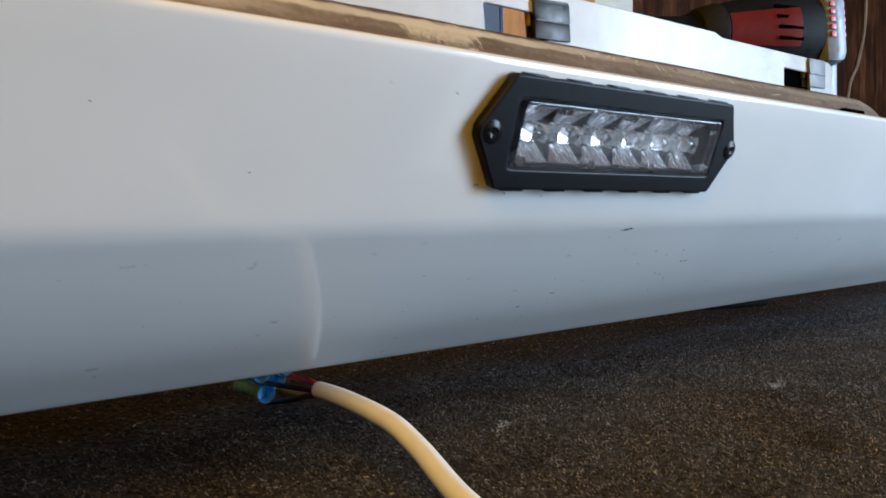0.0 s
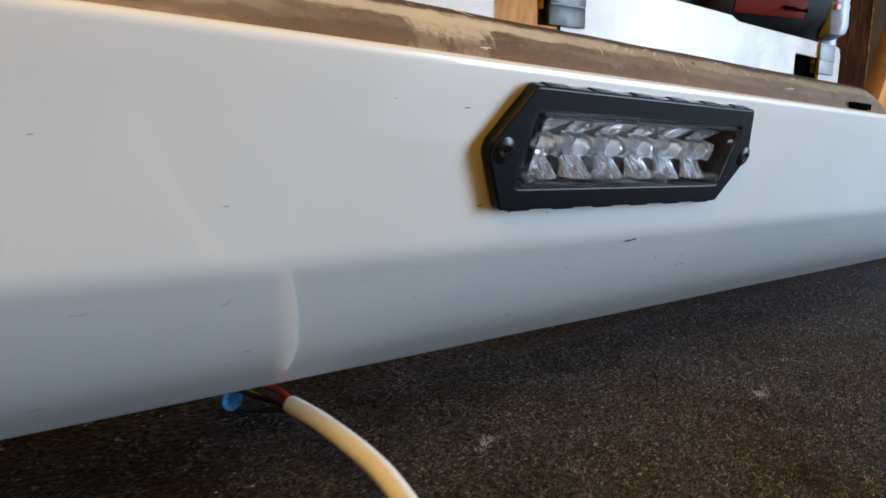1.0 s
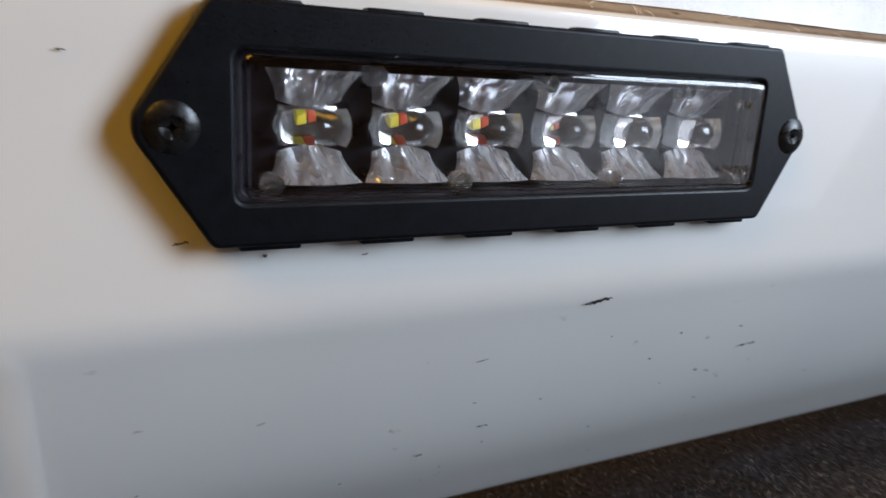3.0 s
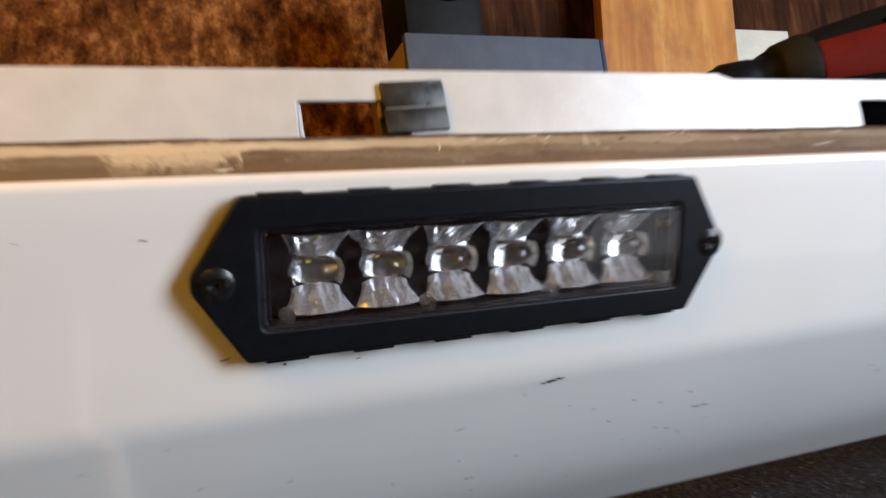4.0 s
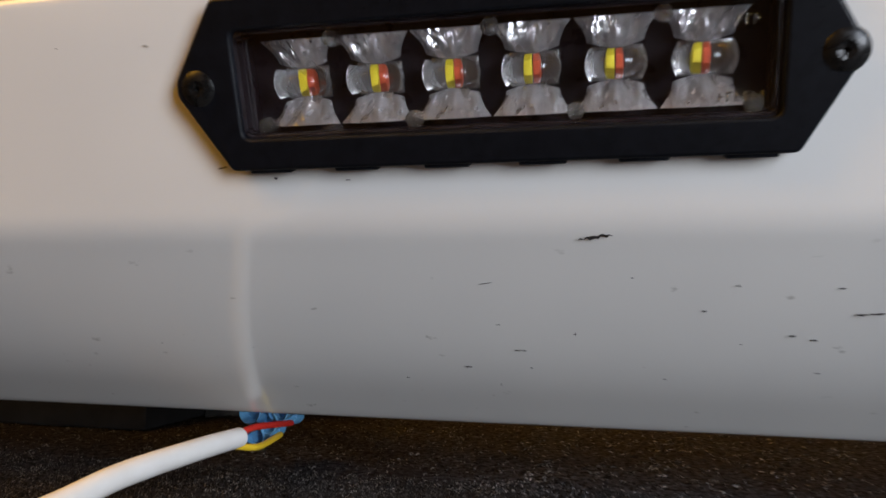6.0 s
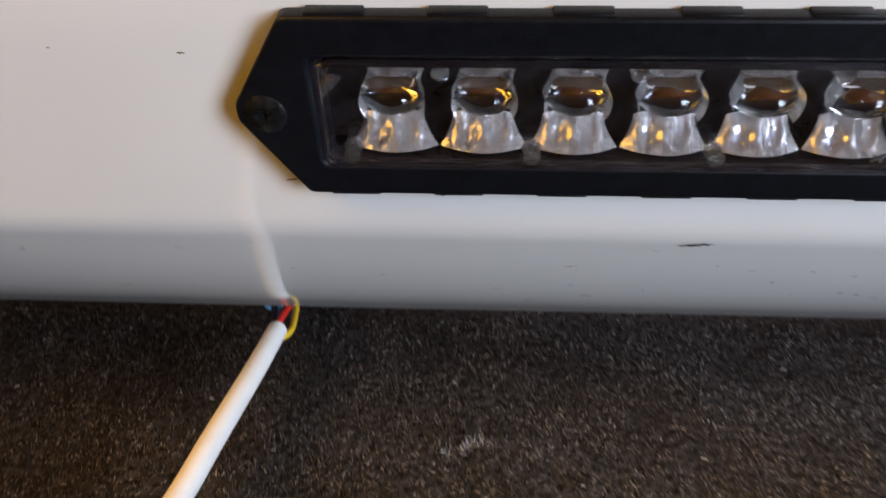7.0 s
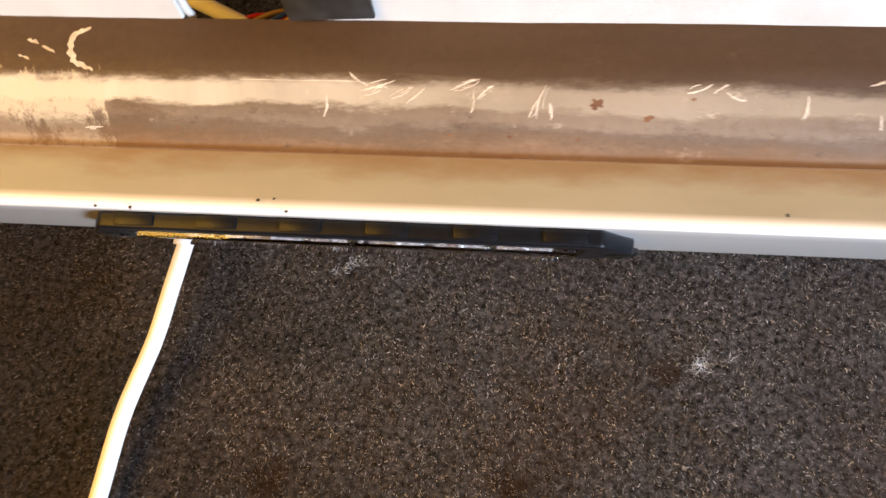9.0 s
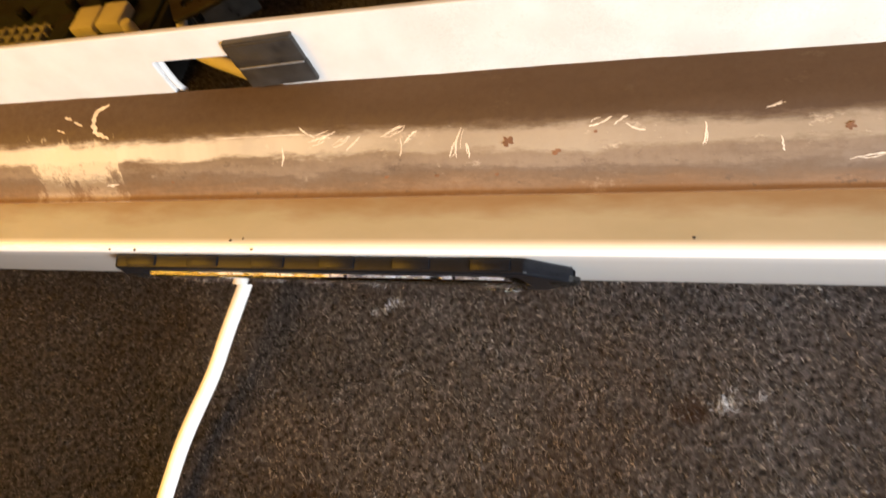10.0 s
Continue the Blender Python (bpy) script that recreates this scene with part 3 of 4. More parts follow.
def build_fibres():
    rng = random.Random(7)
    me = felt_nap(np.random.default_rng(5), [(430000, -0.30, 0.62, -0.130, 0.125, 0.0012, 0.00017), (120000, -0.50, 1.00, -0.130, 0.30, 0.0022, 0.00026)])
    tagged(link_mesh("carpet_fibres", me, FIBRE, None, "", False), "short pale and dark felt fibres of the carpet", "fibres", kind="stuff")
    for (x, y), n, r in (((0.192, 0.008), 90, 0.0085), ((0.0394, 0.044), 60, 0.0065)):
        b = bmesh.new()
        for _ in range(n // 10):
            cx, cy = rng.gauss(0, r * 0.6), rng.gauss(0, r * 0.16)
            ribbons(b, rng, 10, ((cx - 0.002, cx + 0.002), (cy - 0.002, cy + 0.002)), (0.0012, 0.0038), (0.00010, 0.00018), 0.0022, 1.3)
        ob = part("lint_tuft", b, LINT, None, "", False)
        ob.location = (x, y, 0.0)
        ob.rotation_euler = (0, 0, 0.6)
        tagged(ob, "small tuft of pale grey lint on the carpet", "lint", "lint on the carpet")
    for x, y, a in ((0.0246, -0.0034, 0.3), (-0.007, -0.002, 1.0), (-0.007, -0.033, 0.1), (0.105, -0.018, 0.7), (0.118, -0.06, 1.4)):
        ob = part("loose_thread", tube(bmesh.new(), [(-0.003, 0, 0.0014), (-0.001, 0.0018, 0.0022), (0.0015, 0.0016, 0.002), (0.003, -0.0006, 0.0014)], 0.00013, 5, 4), THREAD)
        ob.matrix_world = pose(x, y, 0, 0, 0, math.degrees(a)) @ Matrix.Diagonal((0.7, 0.7, 0.9, 1))
        tagged(ob, "tiny curled pale thread on the carpet", "thread", "threads on the carpet")


# ---------------------------------------------------------------- the bumper
TOP, CREASE = (-0.0034, 0.1416), (0.0181, 0.0850)
LEAN_BACK = (CREASE[0] - TOP[0]) / (TOP[1] - CREASE[1])
LAMP_X, LAMP_Z = 0.0702, 0.1180
LAMP_Y = TOP[0] + (TOP[1] - LAMP_Z) * LEAN_BACK
SHELL = fillet([(0.0150, 0.1430, 0), (*TOP, 0.0035), (*CREASE, 0.0045), (0.0355, 0.0652, 0.02), (0.054, 0.0478, 0.03), (0.0825, 0.0284, 0.010), (0.0875, 0.0330, 0.002), (0.087, 0.046, 0)], 6)


def face_y(z):
    """The depth of the painted outside at a height, on the face and the under-face."""
    pts = [p for p in SHELL[7:-10]]
    for (ay, az), (by, bz) in zip(pts, pts[1:]):
        if az >= z >= bz and az > bz:
            return ay + (by - ay) * (az - z) / (az - bz), Vector((0, by - ay, bz - az)).normalized()
    return pts[-1][0], Vector((0, 0.8, -0.6))


def build_bumper():
    bumper = tagged(new("bumper"), "white painted steel vehicle bumper with a grimy stepped top", "bumper")
    line = []
    extra = [LAMP_Z + 0.0122, LAMP_Z - 0.0122]
    for (ay, az), (by, bz) in zip(SHELL, SHELL[1:]):
        line.append((ay, az))
        if math.dist((ay, az), (by, bz)) > 0.006:
            zs = sorted([az + (bz - az) * k / 6 for k in range(1, 6)] + [z for z in extra if az > z > bz], reverse=az > bz)
            line += [(ay + (by - ay) * (z - az) / (bz - az), z) for z in zs]
    line.append(SHELL[-1])
    xs = sorted({*[round(v, 4) for v in np.linspace(-0.75, 0.95, 69)], LAMP_X - 0.0600, LAMP_X + 0.0600})

    def lamp_hole(x, p):
        return abs(x - LAMP_X) < 0.0600 and abs(p.y - LAMP_Z) < 0.0122 and p.x < 0.02

    # the face is pressed a little uneven
    def uneven(x, y, z):
        return 0.00025 * noise.noise((x * 9, y * 20, z * 14))

    part("face_panel", swept(line, xs, 0.0018, uneven, lamp_hole), WHITE, bumper, "glossy white painted face with a pressed crease")
    step = fillet([(y + STRIP_Y, z - 0.0010, r) for y, z, r in ((0.0110, 0.1446, 0), (0.0126, 0.1448, 0.001), (0.0165, 0.1530, 0.004), (0.0245, 0.1600, 0.006), (0.0300, 0.1616, 0.004), (0.0368, 0.1630, 0))], 5)
    sx = sorted([*np.linspace(-0.75, 0.300, 180), -0.190, -0.131])

    def worn_edge(x, y, z):
        return 0.0004 * noise.noise((x * 22, y * 60, z * 60)) + 0.00015 * noise.noise((x * 130, y * 160, 3.0))

    def wire_slot(x, p):
        return -0.190 < x < -0.131 and 0.1446 < p.y < 0.1524

    strip = swept(step[::-1], [*sx, 0.322], 0.0016, lambda x, y, z: -worn_edge(x, y, z), wire_slot)
    for v in strip.verts:
        if v.co.x > 0.3:
            v.co.x += (0.1628 - v.co.z) * 0.75
    surface = BVHTree.FromBMesh(strip)
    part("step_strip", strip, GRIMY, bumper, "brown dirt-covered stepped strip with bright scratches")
    part("yellow_wire", tube(bmesh.new(), [(-0.1452, 0.0215, 0.1560), (-0.1440, 0.0205, 0.1510), (-0.1412, 0.0210, 0.1440), (-0.139, 0.0230, 0.1300)], 0.0007, 8), WIRE_YELLOW, bumper, "thin yellow wire inside the slot")
    part("blue_wire", tube(bmesh.new(), [(-0.1500, 0.0225, 0.1540), (-0.1415, 0.0215, 0.1512), (-0.1310, 0.0220, 0.1476), (-0.120, 0.0240, 0.1440)], 0.0009, 8), NYLON_BLUE, bumper, "thin light blue wire inside the slot")
    # the small notch at the strip's end is a dark gap plate, its shade painted
    part("drain_notch", box(bmesh.new(), (0.2790, 0.0106 + STRIP_Y, 0.1446), (0.3040, 0.0136 + STRIP_Y, 0.1480), 0.0003), VOID, bumper, "black plate painted as the shade in a drain notch")
    # upright flange with two slots: drawn in x and z
    top_l, top_r = 0.1841, 0.1822
    outline = [(-0.75, 0.1580), (0.3200, 0.1580), *[(0.3200 - 0.005 + 0.005 * math.cos(a), top_r + 0.0008 - 0.005 + 0.005 * math.sin(a)) for a in np.linspace(0, 1.57, 5)], (0.197, top_r + 0.0004), (0.190, top_l + 0.0006), (-0.75, top_l - 0.0022)]

    def slot(x0, x1):
        return rounded([(x0, 0.1602), (x1, 0.1602), (x1, 0.1740), (x0, 0.1740)], 0.0012, 3)

    fl = plate([outline, slot(0.0298, 0.065), slot(0.2610, 0.292)], 0.0, 0.0018, 0.0004)
    ob = part("upright_flange", fl, WHITE_FLANGE, bumper, "white upright flange with rectangular slots")
    ob.matrix_local = Matrix(((1, 0, 0, 0), (0, 0, -1, 0.0386 + STRIP_Y), (0, 1, 0, 0), (0, 0, 0, 1)))
    part("slot_lip", tube(bmesh.new(), [(0.0304, 0.0394 + STRIP_Y, 0.1736), (0.0304, 0.0388 + STRIP_Y, 0.1700), (0.0306, 0.0386 + STRIP_Y, 0.1640), (0.0312, 0.0390 + STRIP_Y, 0.1600)], 0.0010, 10), WHITE_FLANGE, bumper, "rounded white edge of the slot")
    # added sheet: gives the second slot its dark inside
    part("slot_backing", box(bmesh.new(), (0.2560, 0.0402 + STRIP_Y, 0.1600), (0.2960, 0.0414 + STRIP_Y, 0.1780), 0.0003), VOID, bumper, "black plate added behind a slot as its shade")
    for x in (-0.66, 0.88):
        b = bmesh.new()
        box(b, (x - 0.02, 0.037, 0.1560), (x + 0.02, 0.300, 0.1590), 0.0005)
        box(b, (x - 0.02, 0.297, 0.0), (x + 0.02, 0.300, 0.157), 0.0005)
        box(b, (x - 0.02, 0.297, 0.0), (x + 0.02, 0.340, 0.003), 0.0005)
        part("rear_bracket", b, STEEL, bumper, "bare steel bracket behind the bumper")
    return bumper, surface


def scuffed_flange():
    """White paint rubbed and speckled with fine dirt."""
    m, n, l, b = material("scuffed_white_paint")
    v = coords(n, l)
    patch = ramp(n, l, noise_tex(n, l, v, 16, 4), [(0.34, 0.15), (0.54, 1.0)])
    fine = noise_tex(n, l, v, 900, 6, 0.75)
    sep = n.new("ShaderNodeSeparateXYZ")
    l.new(v, sep.inputs[0])
    rubbed = maths(n, l, "MULTIPLY", patch, ramp(n, l, maths(n, l, "MULTIPLY", sep.outputs[0], 4.0), [(0.36, 0.0), (0.52, 1.0)]))
    speck = maths(n, l, "MULTIPLY", ramp(n, l, fine, [(0.54, 0.0), (0.68, 0.5)]), rubbed)
    base = mixed(n, l, ramp(n, l, noise_tex(n, l, v, 60, 5), [(0.35, 0.0), (0.65, 1.0)]), (0.48, 0.47, 0.445), (0.55, 0.54, 0.52))
    base = mixed(n, l, speck, base, (0.34, 0.31, 0.27))
    l.new(base, b.inputs["Base Color"])
    l.new(ramp(n, l, maths(n, l, "ADD", fine, maths(n, l, "MULTIPLY", patch, 0.15)), [(0.40, 0.34), (0.75, 0.46)]), b.inputs["Roughness"])
    shiny = b.inputs["Roughness"].links[0].from_socket
    l.new(maths(n, l, "SUBTRACT", shiny, maths(n, l, "MULTIPLY", rubbed, 0.20)), b.inputs["Roughness"])
    l.new(ramp(n, l, speck, [(0.0, 0.45), (0.8, 0.03)]), b.inputs["Specular IOR Level"])
    bump(n, l, b, maths(n, l, "SUBTRACT", fine, speck), 0.12, 0.0003)
    return m


WHITE_FLANGE = scuffed_flange()


def build_marks(bumper, surface):
    """Scuffs, chips and scratches, thin flakes that follow the painted surface."""
    rng = random.Random(3)

    def flake(bm, at, along, across, length, width, ragged):
        rim = []
        for k in range(18):
            a = 2 * math.pi * k / 18
            r = 1 + rng.uniform(-ragged, ragged)
            rim.append(bm.verts.new(at + along * (math.cos(a) * length / 2 * r) + across * (math.sin(a) * width / 2 * r)))
        bm.faces.new(rim)

    def streak(bm, at, along, across, length, width, sway, least):
        """A ragged stroke of uneven width."""
        rows = []
        steps = 13
        for k in range(steps):
            t = k / (steps - 1)
            mid = at + along * ((t - 0.5) * length) + across * (rng.uniform(-sway, sway) * width)
            w = across * (width * 0.5 * rng.uniform(least, 1.0) * min(1.0, 0.25 + 6 * t * (1 - t)))
            rows.append((bm.verts.new(mid - w), bm.verts.new(mid + w)))
        for (e, f), (g, h) in zip(rows, rows[1:]):
            bm.faces.new((e, f, h, g))

    # (x, height, length, width) of the scuffs on the face and under-face
    for x, z, length, width in SCUFFS:
        y, down = face_y(z)
        out = Vector((1, 0, 0)).cross(down).normalized()
        if out.y > 0:
            out = -out
        at = Vector((x, y, z)) + out * 0.0004
        b = bmesh.new()
        tilt = rng.uniform(-0.25, 0.1)
        along = (Vector((1, 0, 0)) + down * tilt).normalized()
        across = out.cross(along)
        streak(b, at, along, across, length, width, 0.3, 0.15)
        part("scuff", b, CHIP_DARK, bumper, "", False)
    def on_strip(x, y, z, lift=0.00012):
        """The nearest place on the outside of the stepped strip."""
        at, normal, _, _ = surface.find_nearest(Vector((x, y - 0.0012, z + 0.0014)))
        return at + (normal if normal.z > 0 else -normal) * lift

    def stroke(bm, points, width):
        """A fine ragged stroke laid over the strip through the given places."""
        line = [Vector(p) for p in points]
        fine = []
        for a, b in zip(line, line[1:]):
            fine += [a.lerp(b, k / 5) for k in range(5)]
        fine.append(line[-1])
        rows = []
        for k, p in enumerate(fine):
            t = k / (len(fine) - 1)
            along = (fine[min(k + 1, len(fine) - 1)] - fine[max(k - 1, 0)]).normalized()
            side = along.cross(Vector((0, -0.6, 0.8))).normalized()
            w = side * (width * rng.uniform(0.22, 0.5) * min(1.0, 0.3 + 5 * t * (1 - t)))
            p = p + side * (rng.uniform(-0.2, 0.2) * width)
            rows.append([bm.verts.new(on_strip(*q)) for q in (p - w, p + w)])
        for (e, f), (g, h) in zip(rows, rows[1:]):
            bm.faces.new((e, f, h, g))

    # (x, y, height, angle, length, width) of the scratches and rust on the stepped strip
    for x, y, z, turn, length, width in SCRATCHES + RUBS:
        at = Vector((x + 0.055 * (x - 0.1), y + STRIP_Y, z - 0.0006))
        along = Vector((math.sin(turn) * 0.9, math.cos(turn) * 0.75, math.cos(turn) * 0.66)).normalized()
        across = along.cross(Vector((0, -0.66, 0.75))).normalized()
        b = bmesh.new()
        for k in range(max(1, round(width / 0.0005))):
            bow = across * rng.uniform(-0.09, 0.09) * length
            move = across * (rng.uniform(-0.8, 0.8) * width if k else 0.0) + along * (rng.uniform(-0.2, 0.2) * length if k else 0.0)
            n = length * (rng.uniform(0.35, 0.8) if k else 1.0)
            stroke(b, [at + move - along * n / 2, at + move - along * n / 6 + bow, at + move + along * n / 6 + bow, at + move + along * n / 2], 0.00055 if k == 0 else 0.0003)
        part("scratch", b, BARE, bumper, "", False)
    for points, width in HOOKS:
        b = bmesh.new()
        stroke(b, [(x, y, 0.1610) for x, y in points], width)
        part("scratch", b, BARE, bumper, "", False)
    for x, y, z, r in RUSTS:
        x, y, z = x + 0.055 * (x - 0.1), y + STRIP_Y, z - 0.0006
        b = bmesh.new()
        flake(b, on_strip(x, y, z), Vector((1, 0, 0)), Vector((0, 0.75, 0.66)), r * 1.6, r * 1.2, 0.55)
        part("rust_spot", b, RUST, bumper, "", False)
    for x, y, z in LIP_DOTS:
        b = bmesh.new()
        flake(b, Vector((x, y, z + 0.0003)), Vector((1, 0, 0)), Vector((0, 1, 0.15)), rng.uniform(0.0007, 0.0011), rng.uniform(0.0005, 0.0009), 0.3)
        part("dirt_dot", b, CHIP_DARK, bumper, "", False)


BIG = [(0.0925, 0.0824, 0.0078, 0.0011), (0.1545, 0.0654, 0.0060, 0.0008), (0.0725, 0.0547, 0.0034, 0.0006), (0.0570, 0.0495, 0.0026, 0.0009), (0.0655, 0.0720, 0.0034, 0.0004), (0.0018, 0.0997, 0.0026, 0.0008)]
SMALL = [(0.1011, 0.0734), (0.1250, 0.0716), (0.1440, 0.0590), (0.1276, 0.0577), (0.1468, 0.0505), (0.0871, 0.0595), (0.0673, 0.0616), (0.1472, 0.0712), (0.0158, 0.0968), (0.0345, 0.0961),
         (0.0749, 0.0497), (0.1181, 0.0657), (0.0003, 0.0409), (0.1103, 0.0475), (0.1389, 0.0600), (-0.0065, 0.0536), (0.2374, 0.0813), (0.2522, 0.0737), (0.2886, 0.0497), (-0.0361, 0.0543),
         (0.0655, 0.0442), (0.1179, 0.0321), (-0.0800, 0.1019), (-0.0686, 0.0462), (-0.0391, 0.1290), (-0.1257, 0.0742), (-0.1208, 0.1173), (-0.0140, 0.1281), (0.3235, 0.0777), (0.3018, 0.0670), (0.3096, 0.0466), (0.0383, 0.0455)]
SCUFFS = [(x, z, length, width) for x, z, length, width in BIG] + [(x, z, (0.0007 + 0.0008 * ((i * 7) % 5) / 4) * (0.45 if x < -0.03 else 1.0), 0.0004 + 0.00025 * (i % 3) * (0.3 if x < -0.03 else 1.0)) for i, (x, z) in enumerate(SMALL)]
SCRATCHES = [(0.0679, 0.0177, 0.1541, 0.15, 0.0062, 0.0009), (0.0886, 0.0200, 0.1561, 0.9, 0.0055, 0.0010), (0.1012, 0.0188, 0.1550, 0.1, 0.0050, 0.0006), (0.1164, 0.0192, 0.1554, 0.25, 0.0085, 0.0011),
             (0.1185, 0.0176, 0.1540, -0.1, 0.0045, 0.0009), (0.0758, 0.0228, 0.1585, -1.0, 0.0055, 0.0006), (0.1545, 0.0222, 0.1581, 1.0, 0.0040, 0.0009), (0.1577, 0.0210, 0.1570, -1.2, 0.0050, 0.0007),
             (0.1721, 0.0192, 0.1554, 0.1, 0.0055, 0.0008), (0.1878, 0.0170, 0.1534, -0.2, 0.0040, 0.0006), (0.1862, 0.0238, 0.1594, 1.3, 0.0042, 0.0011), (0.0107, 0.0138, 0.1474, 1.5, 0.0050, 0.0009)]
HOOKS = [([(0.0067, 0.0372), (0.0030, 0.0354), (0.0022, 0.0311), (0.0040, 0.0270), (0.0085, 0.0245)], 0.0021), ([(-0.0092, 0.0335), (-0.0060, 0.0324)], 0.0014), ([(-0.0052, 0.0318), (-0.0015, 0.0300)], 0.0009), ([(-0.0110, 0.0290), (-0.0080, 0.0276)], 0.0008), ([(0.0450, 0.0218), (0.0600, 0.0216), (0.0790, 0.0214)], 0.0005)]
RUBS = [(0.0800, 0.0216, 0.1574, 1.3, 0.0090, 0.0020), (0.0855, 0.0205, 0.1565, 1.1, 0.0060, 0.0014), (0.0995, 0.0222, 0.1580, 1.2, 0.0075, 0.0022), (0.1040, 0.0208, 0.1568, 0.9, 0.0050, 0.0012), (0.1150, 0.0182, 0.1546, 0.45, 0.0060, 0.0012), (0.1500, 0.0222, 0.1580, 1.2, 0.0060, 0.0012), (0.2060, 0.0150, 0.1500, 1.45, 0.0110, 0.0012), (0.2200, 0.0215, 0.1574, 1.3, 0.0080, 0.0016)]
RUSTS = [(0.1283, 0.0191, 0.1554, 0.0017), (0.1398, 0.0167, 0.1532, 0.0012), (0.1489, 0.0204, 0.1565, 0.0007), (0.0963, 0.0140, 0.1478, 0.0008), (0.1099, 0.0140, 0.1478, 0.0008), (0.1250, 0.0140, 0.1478, 0.0006), (0.0320, 0.0141, 0.1480, 0.0006), (0.2004, 0.0198, 0.1560, 0.0014)]
LIP_DOTS = [(0.0090, -0.0030, 0.1416), (0.0180, -0.0030, 0.1416), (0.0575, -0.0026, 0.1416), (0.0540, 0.0005, 0.1421), (0.0500, 0.0000, 0.1420), (0.1740, 0.0010, 0.1422)]


# ---------------------------------------------------------------- the warning light
def build_light():
    up = Vector((0, -LEAN_BACK, 1)).normalized()
    out = Vector((1, 0, 0)).cross(up)
    m = Matrix.Identity(4)
    for i in range(3):
        m[i][0], m[i][1], m[i][2], m[i][3] = (1, 0, 0)[i], up[i], out[i], (LAMP_X, LAMP_Y, LAMP_Z)[i]
    light = tagged(new("warning_light"), "black six-diode flush warning light screwed to the white bumper", "vehicle light")
    light.matrix_world = m
    L, C, H = 0.0752, 0.0636, 0.0200
    # hexagonal bezel; one end has a closed screw hole, the other an open slot
    rim = [(-C, -H), (C, -H), (L - 0.0022, -0.0036), (L - 0.0016, -0.0027), (0.0700, -0.0027), (0.0672, 0.0), (0.0700, 0.0027), (L - 0.0016, 0.0027), (L - 0.0022, 0.0036), (C, H), (-C, H), (-L, 0.0018), (-L, -0.0018)]
    W, V = 0.0597, 0.0124
    window = rounded([(-W, -V), (W, -V), (W, V), (-W, V)], 0.0020, 5)
    hole = [(-0.0695 + 0.0022 * math.cos(a), 0.0022 * math.sin(a)) for a in np.linspace(0, 6.283, 17)[:-1]]
    bz = plate([rounded(rim, 0.0012, 3), window, hole], 0.0, 0.0044, 0.0008)
    for s in (-1, 1):
        for k in range(6):
            x = -0.0593 + k * 0.0217
            edge = s * (H + (0.0008 if s < 0 else 0.0005))
            box(bz, (x, min(edge, s * (H - 0.0012)), 0.0003), (x + 0.0106, max(edge, s * (H - 0.0012)), 0.0036), 0.0004)
    part("bezel", bz, BLACK_PLASTIC, light, "matt black hexagonal bezel with ribbed edges")
    inner = plate([rounded([(-W - 0.0006, -V - 0.0006), (W + 0.0006, -V - 0.0006), (W + 0.0006, V + 0.0006), (-W - 0.0006, V + 0.0006)], 0.002, 4),
                   rounded([(-W + 0.0012, -V + 0.0012), (W - 0.0012, -V + 0.0012), (W - 0.0012, V - 0.0012), (-W + 0.0012, V - 0.0012)], 0.0014, 4)], 0.0006, 0.0030, 0.0004)
    part("gasket_rim", inner, HOUSING, light, "glossy black inner rim")
    # tray behind the cover
    tr = bmesh.new()
    box(tr, (-0.0598, -0.0126, -0.0074), (0.0598, 0.0126, -0.0060))
    for s in (-1, 1):
        box(tr, (-0.0598, min(s * 0.0113, s * 0.0126), -0.0062), (0.0598, max(s * 0.0113, s * 0.0126), 0.0008))
        box(tr, (min(s * 0.0582, s * 0.0598), -0.0126, -0.0062), (max(s * 0.0582, s * 0.0598), 0.0126, 0.0008))
    part("housing", tr, HOUSING, light, "black housing tray")
    # clear cover
    cover = bmesh.new()

    def ring(inset, n):
        a, b = 0.0584 - inset, 0.0118 - inset
        return [cover.verts.new((x, y, n)) for x, y in rounded([(-a, -b), (a, -b), (a, b), (-a, b)], 0.0018, 5)]

    levels = [ring(0.0, -0.0010), ring(0.0, 0.0054), ring(0.0002, 0.0057), ring(0.0006, 0.0058)]
    back = [ring(0.0009, -0.0010), ring(0.0009, 0.0049)]
    for rows in (levels, back, [levels[0], back[0]]):
        for p, q in zip(rows, rows[1:]):
            for k in range(len(p)):
                cover.faces.new((p[k - 1], p[k], q[k], q[k - 1]))
    cover.faces.new(levels[-1])
    cover.faces.new(back[-1])
    bmesh.ops.recalc_face_normals(cover, faces=cover.faces)
    ob = part("clear_cover", cover, CLEAR, light, "clear plastic cover")
    ob.visible_shadow = False
    for k, (u, v) in enumerate([(-0.0355, 0.0096), (0.0005, 0.0096), (0.0365, 0.0096), (-0.0535, -0.0096), (-0.0175, -0.0096), (0.0185, -0.0096), (0.0545, -0.0096)]):
        b = bmesh.new()
        lathe(b, [(0.0014, -0.0080), (0.0017, -0.004), (0.0014, -0.0008), (0.0020, 0.0008), (0.0014, 0.0026), (0.0017, 0.0038), (0.0007, 0.0046)], pose(u, v * 0.97, 0.0004), 14)
        box(b, (u - 0.0010, min(v, v * 1.17), -0.001), (u + 0.0010, max(v, v * 1.12), 0.0046), 0.0003)
        part("moulded_peg", b, FROST, light, "clear moulded peg").visible_shadow = False
    # embossed marks near one end, too fine to read
    b = bmesh.new()
